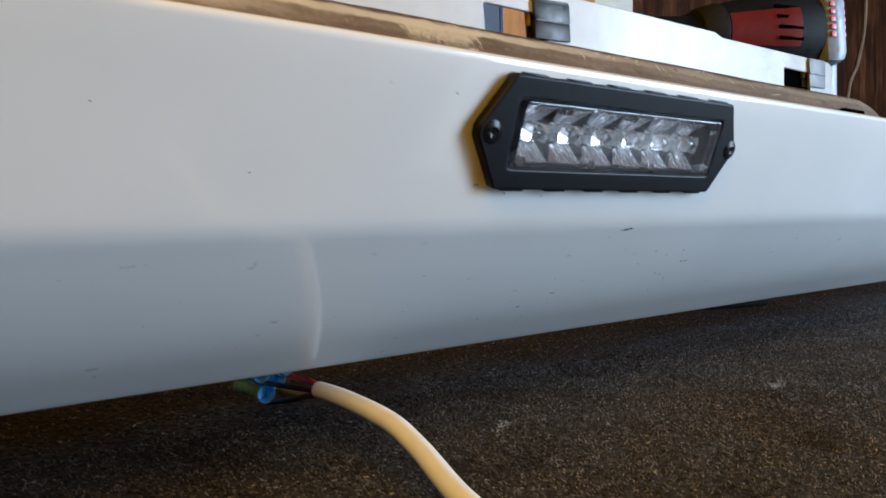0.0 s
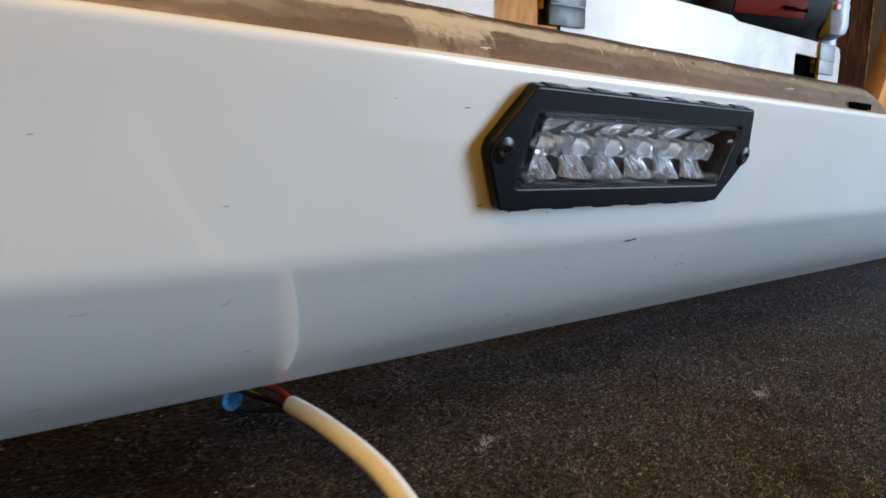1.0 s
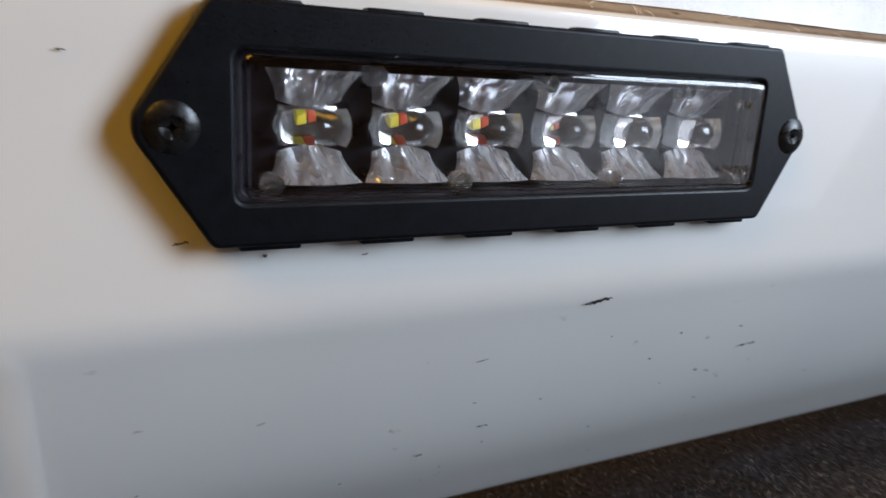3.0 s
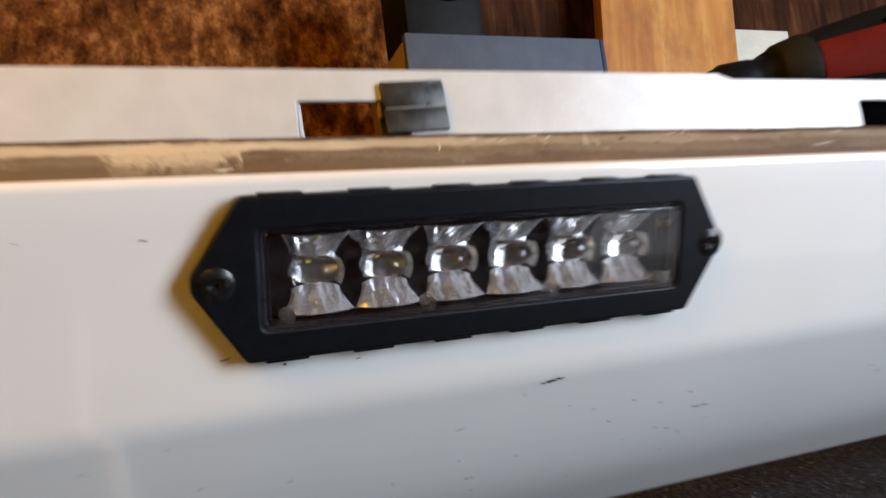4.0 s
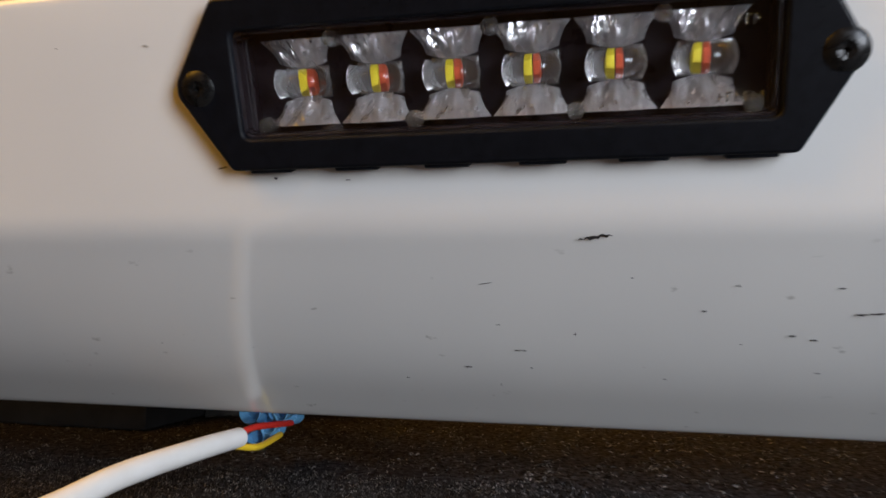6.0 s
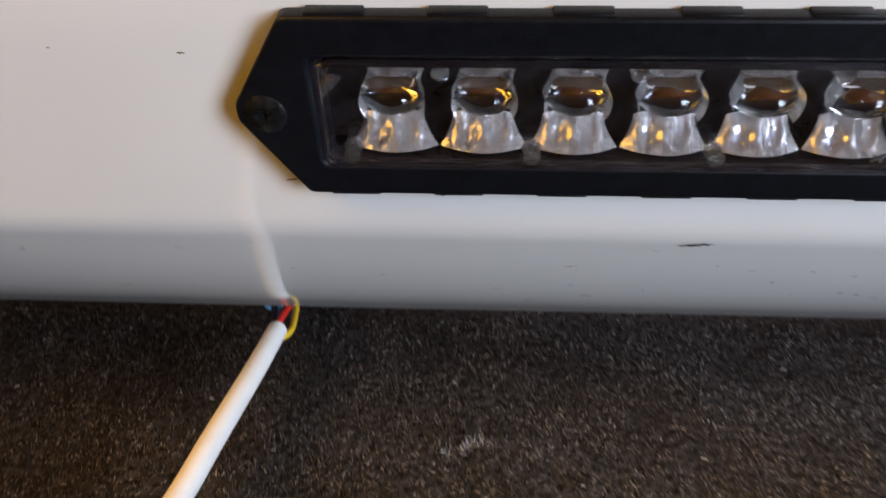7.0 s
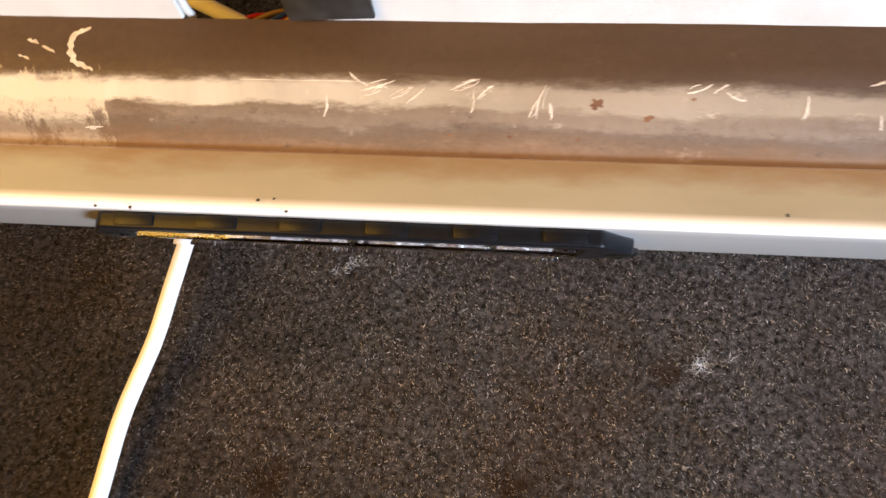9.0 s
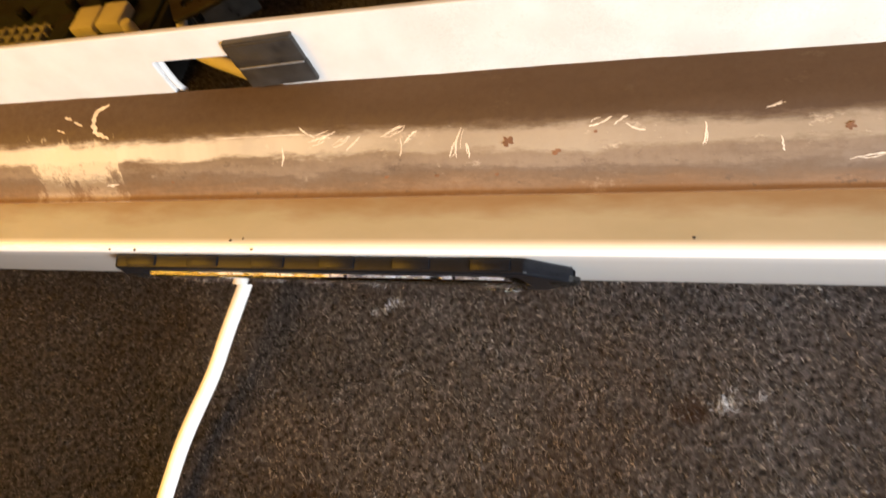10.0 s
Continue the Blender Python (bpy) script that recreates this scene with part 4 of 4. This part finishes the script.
    for v, n, x0 in ((0.0070, 3, 0.0500), (-0.0078, 6, 0.0470)):
        for k in range(n):
            x = x0 + k * 0.0016
            box(b, (x, v - 0.0009, 0.0058), (x + 0.0004, v + 0.0009, 0.0061))
            box(b, (x, v + (0.0007 if k % 2 else -0.0001), 0.0058), (x + 0.0011, v + (0.0010 if k % 2 else 0.0002), 0.0061))
    part("embossed_mark", b, FROST, light, "small embossed marks in the clear cover").visible_shadow = False
    for k in range(6):
        u = -0.0450 + 0.0180 * k
        r = part("reflector", reflector(), CHROME, light, "bow-tie shaped frosted reflector")
        r.location = (u, 0, 0.0030)
        part("carrier", box(bmesh.new(), (-0.0052, -0.0036, -0.0093), (0.0058, 0.0036, -0.0087), 0.0002), SILVER, r, "silvered diode carrier")
        part("amber_diode", box(bmesh.new(), (-0.0013, -0.00018, -0.0088), (-0.0001, 0.00018, -0.00775), 0.00005), AMBER, r, "yellow diode chip")
        part("red_diode", box(bmesh.new(), (0.0001, -0.00018, -0.0088), (0.0011, 0.00018, -0.00775), 0.00005), RED, r, "red diode chip")
        dome = bmesh.new()
        ring_line = [(0.0021 + 0.0043 * math.cos(a), 0.0032 * math.sin(a)) for a in np.linspace(-1.5, 1.5, 25)]
        lathe(dome, ring_line, pose(0, 0, -0.0077, 90, 0, 0), 44)
        bmesh.ops.bisect_plane(dome, geom=dome.verts[:] + dome.edges[:] + dome.faces[:], plane_co=(0, 0, -0.0076), plane_no=(0, 0, -1), clear_outer=True)
        bmesh.ops.holes_fill(dome, edges=[e for e in dome.edges if e.is_boundary], sides=0)
        bmesh.ops.recalc_face_normals(dome, faces=dome.faces)
        d = part("barrel_optic", dome, OPTIC, r, "clear barrel optic")
        d.visible_shadow = False
        for s in (-1, 1):
            c = bmesh.new()
            rows = [[c.verts.new((s * (0.0058 + 0.0007 * t) * math.cos(a), (0.0058 + 0.0007 * t) * math.sin(a) * 0.95, -0.0086 + 0.0056 * t)) for a in np.linspace(-0.58, 0.58, 9)] for t in (0.0, 0.35, 0.7, 1.0)]
            for p, q in zip(rows, rows[1:]):
                for i in range(8):
                    c.faces.new((p[i], p[i + 1], q[i + 1], q[i]))
            bmesh.ops.solidify(c, geom=c.faces[:], thickness=0.0004)
            bmesh.ops.recalc_face_normals(c, faces=c.faces)
            part("side_mirror", c, MIRROR, r, "bright curved side mirror")
    for u in (-0.0695, 0.0706):
        part("screw", screw(), BLACK_STEEL, light, "black domed screw").location = (u, 0.0, 0.0026)
    return light


def reflector():
    """Two fans, above and below the optic, each a hollow half cone with its tip at the optic."""
    bm = bmesh.new()
    for s in (-1, 1):
        rows = []
        for j in range(10):
            t = j / 9
            row = []
            for i in range(19):
                a = i / 9 - 1
                x = (0.0060 + 0.0028 * t ** 1.6) * a
                v = 0.0040 + 0.0057 * t + 0.0012 * (a * a - 0.6) * (1 - t)
                n = -0.0072 + (0.0068 - 0.0030 * a * a) * t ** 1.1 + 0.0012 * math.cos(a * 8.0) * t * (1 - t) * 2
                row.append(bm.verts.new((x, s * v, n)))
            rows.append(row)
        for a, b in zip(rows, rows[1:]):
            for i in range(18):
                f = (a[i], a[i + 1], b[i + 1], b[i])
                bm.faces.new(f if s > 0 else f[::-1])
    bmesh.ops.solidify(bm, geom=bm.faces[:], thickness=0.0004)
    return bm


def screw():
    bm = bmesh.new()
    lathe(bm, [(0.0012, -0.010), (0.0012, 0.0), (0.0046, 0.0), (0.0048, 0.0006), (0.0046, 0.0015), (0.0037, 0.0023), (0.0019, 0.0026)], Matrix(), 24, False)
    # cross recess: a four-lobed cup
    rows = []
    for r, z in ((1.0, 0.0025), (0.75, 0.0022), (0.45, 0.0011)):
        rows.append([bm.verts.new(((0.0019 if r == 1.0 else 0.0017 * r * (1.0 if k % 6 in (0,) else 0.45)) * math.cos(6.2832 * k / 24), (0.0019 if r == 1.0 else 0.0017 * r * (1.0 if k % 6 in (0,) else 0.45)) * math.sin(6.2832 * k / 24), z)) for k in range(24)])
    for a, b in zip(rows, rows[1:]):
        for i in range(24):
            bm.faces.new((a[i], a[(i + 1) % 24], b[(i + 1) % 24], b[i]))
    bm.faces.new(rows[-1])
    bmesh.ops.recalc_face_normals(bm, faces=bm.faces)
    return bm


# ---------------------------------------------------------------- clips, cables
def build_clips():
    def clip(steel):
        c = tagged(new("spring_clip"), "weathered grey steel spring clip pushed over the flange", "clip", "clips on the flange")
        b = bmesh.new()
        box(b, (0, -0.0022, 0.0), (0.0225, -0.0006, 0.0078), 0.0004)
        box(b, (0, -0.0024, 0.0080), (0.0225, -0.0008, 0.0162), 0.0004)
        part("front_leaf", b, steel, c)
        part("rear_leaf", box(bmesh.new(), (0, 0.0026, 0.0005), (0.0225, 0.0038, 0.0155), 0.0004), steel, c)
        part("fold", box(bmesh.new(), (0.0002, -0.0022, 0.0160), (0.0223, 0.0036, 0.0172), 0.0004), steel, c)
        part("side_edge", box(bmesh.new(), (-0.0011, 0.0004, 0.0060), (0.0002, 0.0030, 0.0150), 0.0003), ZINC_YELLOW, c, "yellow zinc edge")
        part("ridge", box(bmesh.new(), (0.0006, -0.0026, 0.0076), (0.0220, -0.0012, 0.0083), 0.0002), CLIP_BRIGHT, c, "bright rubbed ridge")
        return c
    first = clip(CLIP_STEEL)
    first.matrix_world = pose(0.0568, 0.0374 + STRIP_Y, 0.1630, 0, -3.0, 0) @ Matrix.Diagonal((0.94, 1, 0.97, 1))
    clip(CLIP_BRIGHT).matrix_world = pose(0.2885, 0.0374 + STRIP_Y, 0.1652, 0, -1.5, 0) @ Matrix.Diagonal((0.88, 1, 1, 1))


def build_cable():
    cable = tagged(new("cable"), "white round cable with coloured wires in blue crimp connectors", "cable")
    part("jacket", tube(bmesh.new(), [(-0.0268, 0.0790, 0.0210), (-0.0272, 0.055, 0.0215), (-0.0296, 0.022, 0.0206), (-0.0328, 0.000, 0.0172), (-0.0402, -0.030, 0.0128), (-0.0434, -0.060, 0.0088), (-0.0459, -0.090, 0.0060), (-0.0487, -0.122, 0.0040), (-0.0500, -0.141, -0.006), (-0.0515, -0.146, -0.09), (-0.054, -0.140, -0.30)], 0.0034, 18, 10), CABLE_WHITE, cable, "white cable jacket")
    part("red_core", tube(bmesh.new(), [(-0.0270, 0.0755, 0.0216), (-0.0263, 0.0865, 0.0230), (-0.0252, 0.0995, 0.0222), (-0.0238, 0.1145, 0.0208)], 0.0012, 8), WIRE_RED, cable, "red wire")
    part("yellow_core", tube(bmesh.new(), [(-0.0265, 0.0755, 0.0189), (-0.0242, 0.0845, 0.0169), (-0.0250, 0.0945, 0.0162), (-0.0282, 0.1145, 0.0162)], 0.0012, 8), WIRE_YELLOW, cable, "yellow wire")
    part("black_core", tube(bmesh.new(), [(-0.0280, 0.0755, 0.0196), (-0.0292, 0.0865, 0.0174), (-0.0320, 0.0985, 0.0139), (-0.0346, 0.1135, 0.0108)], 0.0012, 8), WIRE_BLACK, cable, "black wire")
    part("dark_core", tube(bmesh.new(), [(-0.0280, 0.0755, 0.0208), (-0.0298, 0.0865, 0.0206), (-0.0330, 0.0985, 0.0202), (-0.0364, 0.1135, 0.0198)], 0.0012, 8), WIRE_DARK, cable, "dark blue wire")
    for x, y, z, rz, tilt in ((-0.0236, 0.1230, 0.0207, 4, 1), (-0.0282, 0.1225, 0.0162, 2, 1), (-0.0364, 0.1215, 0.0198, -4, 1), (-0.0346, 0.1215, 0.0108, -4, 1)):
        b = bmesh.new()
        lathe(b, [(0.0022, -0.0125), (0.0034, -0.0130), (0.0036, -0.0115), (0.0034, -0.005), (0.0027, -0.0035), (0.0027, 0.0035), (0.0034, 0.0055), (0.0044, 0.0125), (0.0041, 0.0130), (0.0026, 0.0085)], pose(0, 0, 0, 90, 0, 0), 18)
        ob = part("crimp_connector", b, NYLON_BLUE, cable, "blue nylon crimp connector")
        ob.matrix_local = pose(x - 0.003, y, z + 0.0048, tilt - 2, 0, -rz)
    # rear cable seen through the slot
    rear = tagged(new("rear_cable"), "cream cable with twisted red and yellow wires behind the flange", "cable")
    part("jacket", tube(bmesh.new(), [(-0.180, 0.304, 0.0036), (-0.120, 0.210, 0.030), (-0.075, 0.1665, 0.056), (-0.035, 0.1440, 0.0620), (-0.004, 0.1270, 0.0628)], 0.0036, 14), CABLE_WHITE, rear, "cream cable jacket")
    for k, (name, mat, label) in enumerate((("red_core", WIRE_RED, "red wire"), ("yellow_core", WIRE_YELLOW, "yellow wire"), ("blue_core", WIRE_BLUE, "blue wire"), ("orange_core", ZINC_YELLOW, "orange wire"))):
        turn = 1.57 * k
        twist = [(-0.006 + 0.0075 * i, 0.1280 + 0.0026 * math.sin(turn + 1.25 * i) + 0.0022 * i, 0.0630 + 0.0022 * math.cos(turn + 1.25 * i) - 0.0004 * i) for i in range(9)]
        part(name, tube(bmesh.new(), twist, 0.0011, 8), mat, rear, label)


# ---------------------------------------------------------------- things behind the bumper
def build_speaker():
    s = tagged(new("loudspeaker"), "loudspeaker with a slate grey front and raw chipboard sides", "loudspeaker")
    s.location = (0.266, 0.60, 0.0)
    b = bmesh.new()
    box(b, (0, 0.012, 0.0), (0.280, 0.175, 0.457), 0.0015)
    part("cabinet", b, CHIPSIDE, s, "raw chipboard cabinet")
    part("front_baffle", box(bmesh.new(), (0, 0, 0.0), (0.272, 0.012, 0.464), 0.0025), GREY_BAFFLE, s, "slate grey front panel")
    part("edge_trim", box(bmesh.new(), (0.272, 0.0, 0.0), (0.278, 0.012, 0.463), 0.0015), NAVY, s, "dark blue edge strip")
    b = bmesh.new()
    lathe(b, [(0.094, 0.0), (0.094, 0.004), (0.088, 0.007), (0.080, 0.004)], pose(0.118, 0.0, 0.319, 90, 0, 0), 48, False)
    part("woofer_surround", b, RUBBER, s, "black rubber surround")
    b = bmesh.new()
    lathe(b, [(0.080, 0.004), (0.030, -0.008), (0.028, 0.002), (0.012, 0.008)], pose(0.118, 0.0, 0.319, 90, 0, 0), 48, True)
    part("woofer_cone", b, CONE, s, "black paper cone")
    b = bmesh.new()
    lathe(b, [(0.030, 0.0), (0.030, 0.002), (0.026, 0.002), (0.026, 0.001), (0.001, 0.001)], pose(-0.0005, 0.085, 0.375, 0, -90, 0), 28)
    part("port", b, RUBBER, s, "black round port")
    small = tagged(new("small_speaker"), "small black speaker with a round grille on the larger one", "loudspeaker")
    small.location = (0.275, 0.615, 0.464)
    part("case", box(bmesh.new(), (0, 0, 0), (0.108, 0.10, 0.15), 0.012), DRILL_BLACK, small, "black plastic case")
    b = bmesh.new()
    lathe(b, [(0.036, 0.0), (0.036, 0.004), (0.031, 0.005), (0.029, 0.001), (0.012, -0.001), (0.008, 0.003), (0.001, 0.004)], pose(0.060, 0.0, 0.086, 90, 0, 0), 32)
    part("grille", b, DRILL_BLACK, small, "dark speaker ring")


def build_carton():
    c = tagged(new("carton"), "tall black carton with a yellow printed corner", "box")
    c.matrix_world = pose(-0.126, 0.50, -0.012, 0, 0, 0)
    part("body", box(bmesh.new(), (0, 0, 0.012), (0.099, 0.055, 0.381), 0.0012), CARTON, c, "black card body")
    b = plate([[(0.0005, 0.0), (0.003, -0.012), (0.014, -0.029), (0.024, -0.010), (0.025, -0.003), (0.018, 0.0)]], 0, 0.0004)
    part("printed_corner", b, YELLOW_PRINT, c, "yellow printed corner", False).matrix_local = Matrix(((1, 0, 0, 0), (0, 0, -1, -0.0004), (0, 1, 0, 0.3795), (0, 0, 0, 1)))
    b = plate([[(0.006, -0.004), (0.011, -0.0075), (0.020, -0.0050), (0.016, -0.0085), (0.012, -0.0105), (0.008, -0.0085)]], 0, 0.0003)
    part("printed_shape", b, CARTON, c, "dark printed shape", False).matrix_local = Matrix(((1, 0, 0, 0), (0, 0, -1, -0.0009), (0, 1, 0, 0.3795), (0, 0, 0, 1)))
    b = bmesh.new()
    tube(b, [(0.066, -0.0003, 0.370), (0.078, -0.0003, 0.366), (0.086, -0.0003, 0.355)], 0.0010, 6)
    part("printed_arc", b, YELLOW_PRINT, c, "thin yellow printed arc")


def build_drill():
    d = tagged(new("cordless_drill"), "red and black cordless drill standing on its battery", "power drill")
    d.matrix_world = pose(0.432, 0.126, 0.0, 0, 0, -20) @ Matrix.Diagonal((0.86, 0.86, 0.86, 1))
    axis = pose(-0.050, 0, 0.2735, 0, 90 - 4.0, 0)     # local z runs along the barrel towards the rear

    def barrel(rings, seg=28, squash=1.0):
        return lathe(bmesh.new(), rings, axis @ Matrix.Diagonal((1, squash, 1, 1)), seg)

    part("barrel", barrel([(0.017, -0.066), (0.020, -0.058), (0.024, -0.040), (0.0285, -0.020), (0.0325, 0.006), (0.0365, 0.035), (0.0375, 0.066)], 32, 0.85), DRILL_BLACK, d, "black rubbered barrel")
    part("chuck", barrel([(0.006, -0.116), (0.010, -0.114), (0.0135, -0.100), (0.0160, -0.095), (0.0160, -0.076), (0.0150, -0.070), (0.017, -0.064)]), BLACK_PLASTIC, d, "black keyless chuck")
    part("clutch_ring", barrel([(0.0205, -0.057), (0.0225, -0.055), (0.0268, -0.036), (0.0250, -0.034)]), RUBBER, d, "dark clutch ring")
    panel = bmesh.new()
    rows = []
    for i in range(11):
        t = i / 10
        z = -0.033 + 0.070 * t
        r = 0.0285 + 0.0100 * min(1, t * 1.15)
        rows.append([panel.verts.new(axis @ Vector((r * math.cos(a), -0.85 * r * math.sin(a) - 0.0012, z))) for a in np.linspace(2.02 - 0.06 * t, 1.02, 12)])
    for a, b in zip(rows, rows[1:]):
        for k in range(11):
            panel.faces.new((a[k], a[k + 1], b[k + 1], b[k]))
    bmesh.ops.solidify(panel, geom=panel.faces[:], thickness=0.0014)
    bmesh.ops.recalc_face_normals(panel, faces=panel.faces)
    pan = part("side_panel", panel, DRILL_RED, d, "red side panel")
    # vent recesses are solid bars, their shade painted black
    for k in range(4):
        b = bmesh.new()
        box(b, (-0.0016, -0.0012, -0.013), (0.0016, 0.0012, 0.013), 0.0006, axis @ pose(0.013 - 0.0095 * k, -0.0330 + 0.0018 * abs(k - 1.2), 0.026 - 0.001 * k, 0, 5, 0))
        part("vent_slot", b, VOID, pan, "black bar painted as the shade in a vent slot")
    part("rear_cap", box(bmesh.new(), (-0.037, -0.0315, 0.066), (0.037, 0.0315, 0.094), 0.011, axis), DRILL_GREY, d, "grey rear cap")
    for k in range(10):
        b = bmesh.new()
        box(b, (-0.0024, -0.0012, -0.0028), (0.0024, 0.0006, 0.0028), 0.0004, axis @ pose(0.010 - 0.0070 * (k % 5), -0.0312 if k < 5 else -0.0275, 0.0735 if k < 5 else 0.0885, 0, 0, 0))
        part("cap_vent", b, CAP_RED, d, "red vent in the rear cap")
    h = bmesh.new()
    rows = []
    for z, x, y, rx, ry in ((0.255, 0.006, 0.0, 0.032, 0.026), (0.215, 0.012, 0.022, 0.025, 0.021), (0.165, 0.010, 0.056, 0.021, 0.019), (0.110, 0.002, 0.096, 0.022, 0.020), (0.074, -0.002, 0.122, 0.030, 0.026)):
        rows.append([h.verts.new((x + rx * math.cos(a), y + ry * math.sin(a), z)) for a in (2 * math.pi * k / 20 for k in range(20))])
    for a, b in zip(rows, rows[1:]):
        for i in range(20):
            h.faces.new((a[i], a[(i + 1) % 20], b[(i + 1) % 20], b[i]))
    h.faces.new(rows[0]), h.faces.new(rows[-1][::-1])
    bmesh.ops.recalc_face_normals(h, faces=h.faces)
    part("handle", h, DRILL_BLACK, d, "black rubbered handle")
    part("rear_spine", box(bmesh.new(), (0.024, -0.018, 0.200), (0.046, 0.016, 0.268), 0.008), DRILL_GREY, d, "grey moulded spine")
    part("trigger", box(bmesh.new(), (-0.024, 0.008, 0.196), (-0.006, 0.024, 0.236), 0.004), DRILL_RED, d, "red trigger")
    part("battery", box(bmesh.new(), (-0.056, 0.092, 0.0), (0.058, 0.164, 0.078), 0.006), DRILL_BLACK, d, "black slide-on battery")


def build_rear_clutter():
    # upright boards against the wall
    def board(lo, hi, label, tilt=0.0):
        ob = part("timber_board", box(bmesh.new(), (0, 0, 0), (hi[0] - lo[0], hi[1] - lo[1], hi[2] - lo[2]), 0.002), PINE)
        ob.matrix_world = pose(*lo, 0, tilt, 0)
        return tagged(ob, label, "board", "boards against the wall")
    board((0.602, 0.760, 0.0), (0.872, 0.784, 1.35), "wide planed pine board leaning against the wall", 6.0)
    board((1.52, 0.48, 0.006), (1.62, 0.52, 0.98), "rough pine post leaning beside the bench", 28.0)
    cord = part("hanging_cord", tube(bmesh.new(), [(1.47, 0.5, 1.60), (1.476, 0.5, 0.90), (1.475, 0.5, 0.538), (1.440, 0.5, 0.410), (1.396, 0.5, 0.345), (1.366, 0.5, 0.20), (1.36, 0.5, 0.004)], 0.0042, 8), CORD)
    tagged(cord, "thin brown cord hanging down to the bench", "cord")
    tagged(part("paper_label", box(bmesh.new(), (1.00, 0.838, 0.45), (1.14, 0.8455, 0.605), 0.001), BEIGE), "cream card pinned to the chipboard wall", "card")
    # circuit board and bracket behind the flange
    pcb = tagged(new("circuit_board"), "dark circuit board with beige relays and a pale grille", "circuit board")
    pcb.matrix_world = pose(-0.400, 0.188, 0.0)
    part("base", box(bmesh.new(), (0, 0, 0), (0.262, 0.16, 0.036), 0.003), RUBBER, pcb, "black base")
    part("panel", box(bmesh.new(), (0.004, 0.004, 0.036), (0.258, 0.154, 0.0385), 0.0006), BOARD_GREEN, pcb, "dark green board")
    for x, y in ((0.204, 0.021), (0.2235, 0.0225)):
        part("relay", box(bmesh.new(), (x, y, 0.0385), (x + 0.0180, y + 0.0200, 0.0470), 0.0015), BEIGE, pcb, "beige relay block")
    for i in range(11):
        part("grille_bar", box(bmesh.new(), (0.092 + 0.0085 * i, 0.008, 0.0385), (0.0950 + 0.0085 * i, 0.033, 0.0450), 0.0008), GRILLE, pcb)
    for i in range(4):
        part("grille_rail", box(bmesh.new(), (0.090, 0.009 + 0.0070 * i, 0.0388), (0.182, 0.0112 + 0.0070 * i, 0.0440), 0.0006), GRILLE, pcb)
    part("connector_block", box(bmesh.new(), (0.186, 0.014, 0.0385), (0.200, 0.040, 0.044), 0.001), BOARD_GREEN, pcb)
    for x, y in ((0.190, 0.050), (0.215, 0.052), (0.236, 0.050), (0.150, 0.046)):
        can = bmesh.new()
        lathe(can, [(0.0035, 0.0), (0.0035, 0.007), (0.0030, 0.0078), (0.001, 0.0078)], Matrix(), 14)
        part("capacitor", can, BLACK_PLASTIC, pcb, "small black round component").location = (x, y, 0.0385)
    knob = bmesh.new()
    lathe(knob, [(0.0042, 0.0), (0.0042, 0.008), (0.0034, 0.0105), (0.001, 0.011)], Matrix(), 16)
    part("knob", knob, BEIGE, pcb, "cream knob").location = (0.250, 0.020, 0.0385)
    br = tagged(new("steel_bracket"), "dark steel angle bracket with a bolt hole", "bracket")
    br.matrix_world = pose(-0.116, 0.207, 0.0, 0, 0, 30)
    circle = [(0.0110 + 0.0042 * math.cos(a), 0.0130 + 0.0042 * math.sin(a)) for a in np.linspace(0, 6.283, 19)[:-1]]
    part("top_plate", plate([rounded([(0, 0), (0.045, 0), (0.045, 0.045), (0, 0.045)], 0.002), circle], 0.0430, 0.0460, 0.0005), CLIP_STEEL, br, "drilled dark steel plate")
    part("upright_plate", box(bmesh.new(), (0, 0.041, 0.0), (0.045, 0.044, 0.0428), 0.0005), CLIP_STEEL, br)
    bolt = bmesh.new()
    lathe(bolt, [(0.0030, 0.030), (0.0030, 0.0440), (0.001, 0.0445)], pose(0.0110, 0.0130, 0), 6)
    part("bolt", bolt, BLACK_STEEL, br, "dark bolt in the hole")


build_shed()
build_marks(*build_bumper())
build_light()
build_clips()
build_cable()
build_speaker()
build_carton()
build_drill()
build_rear_clutter()
build_fibres()
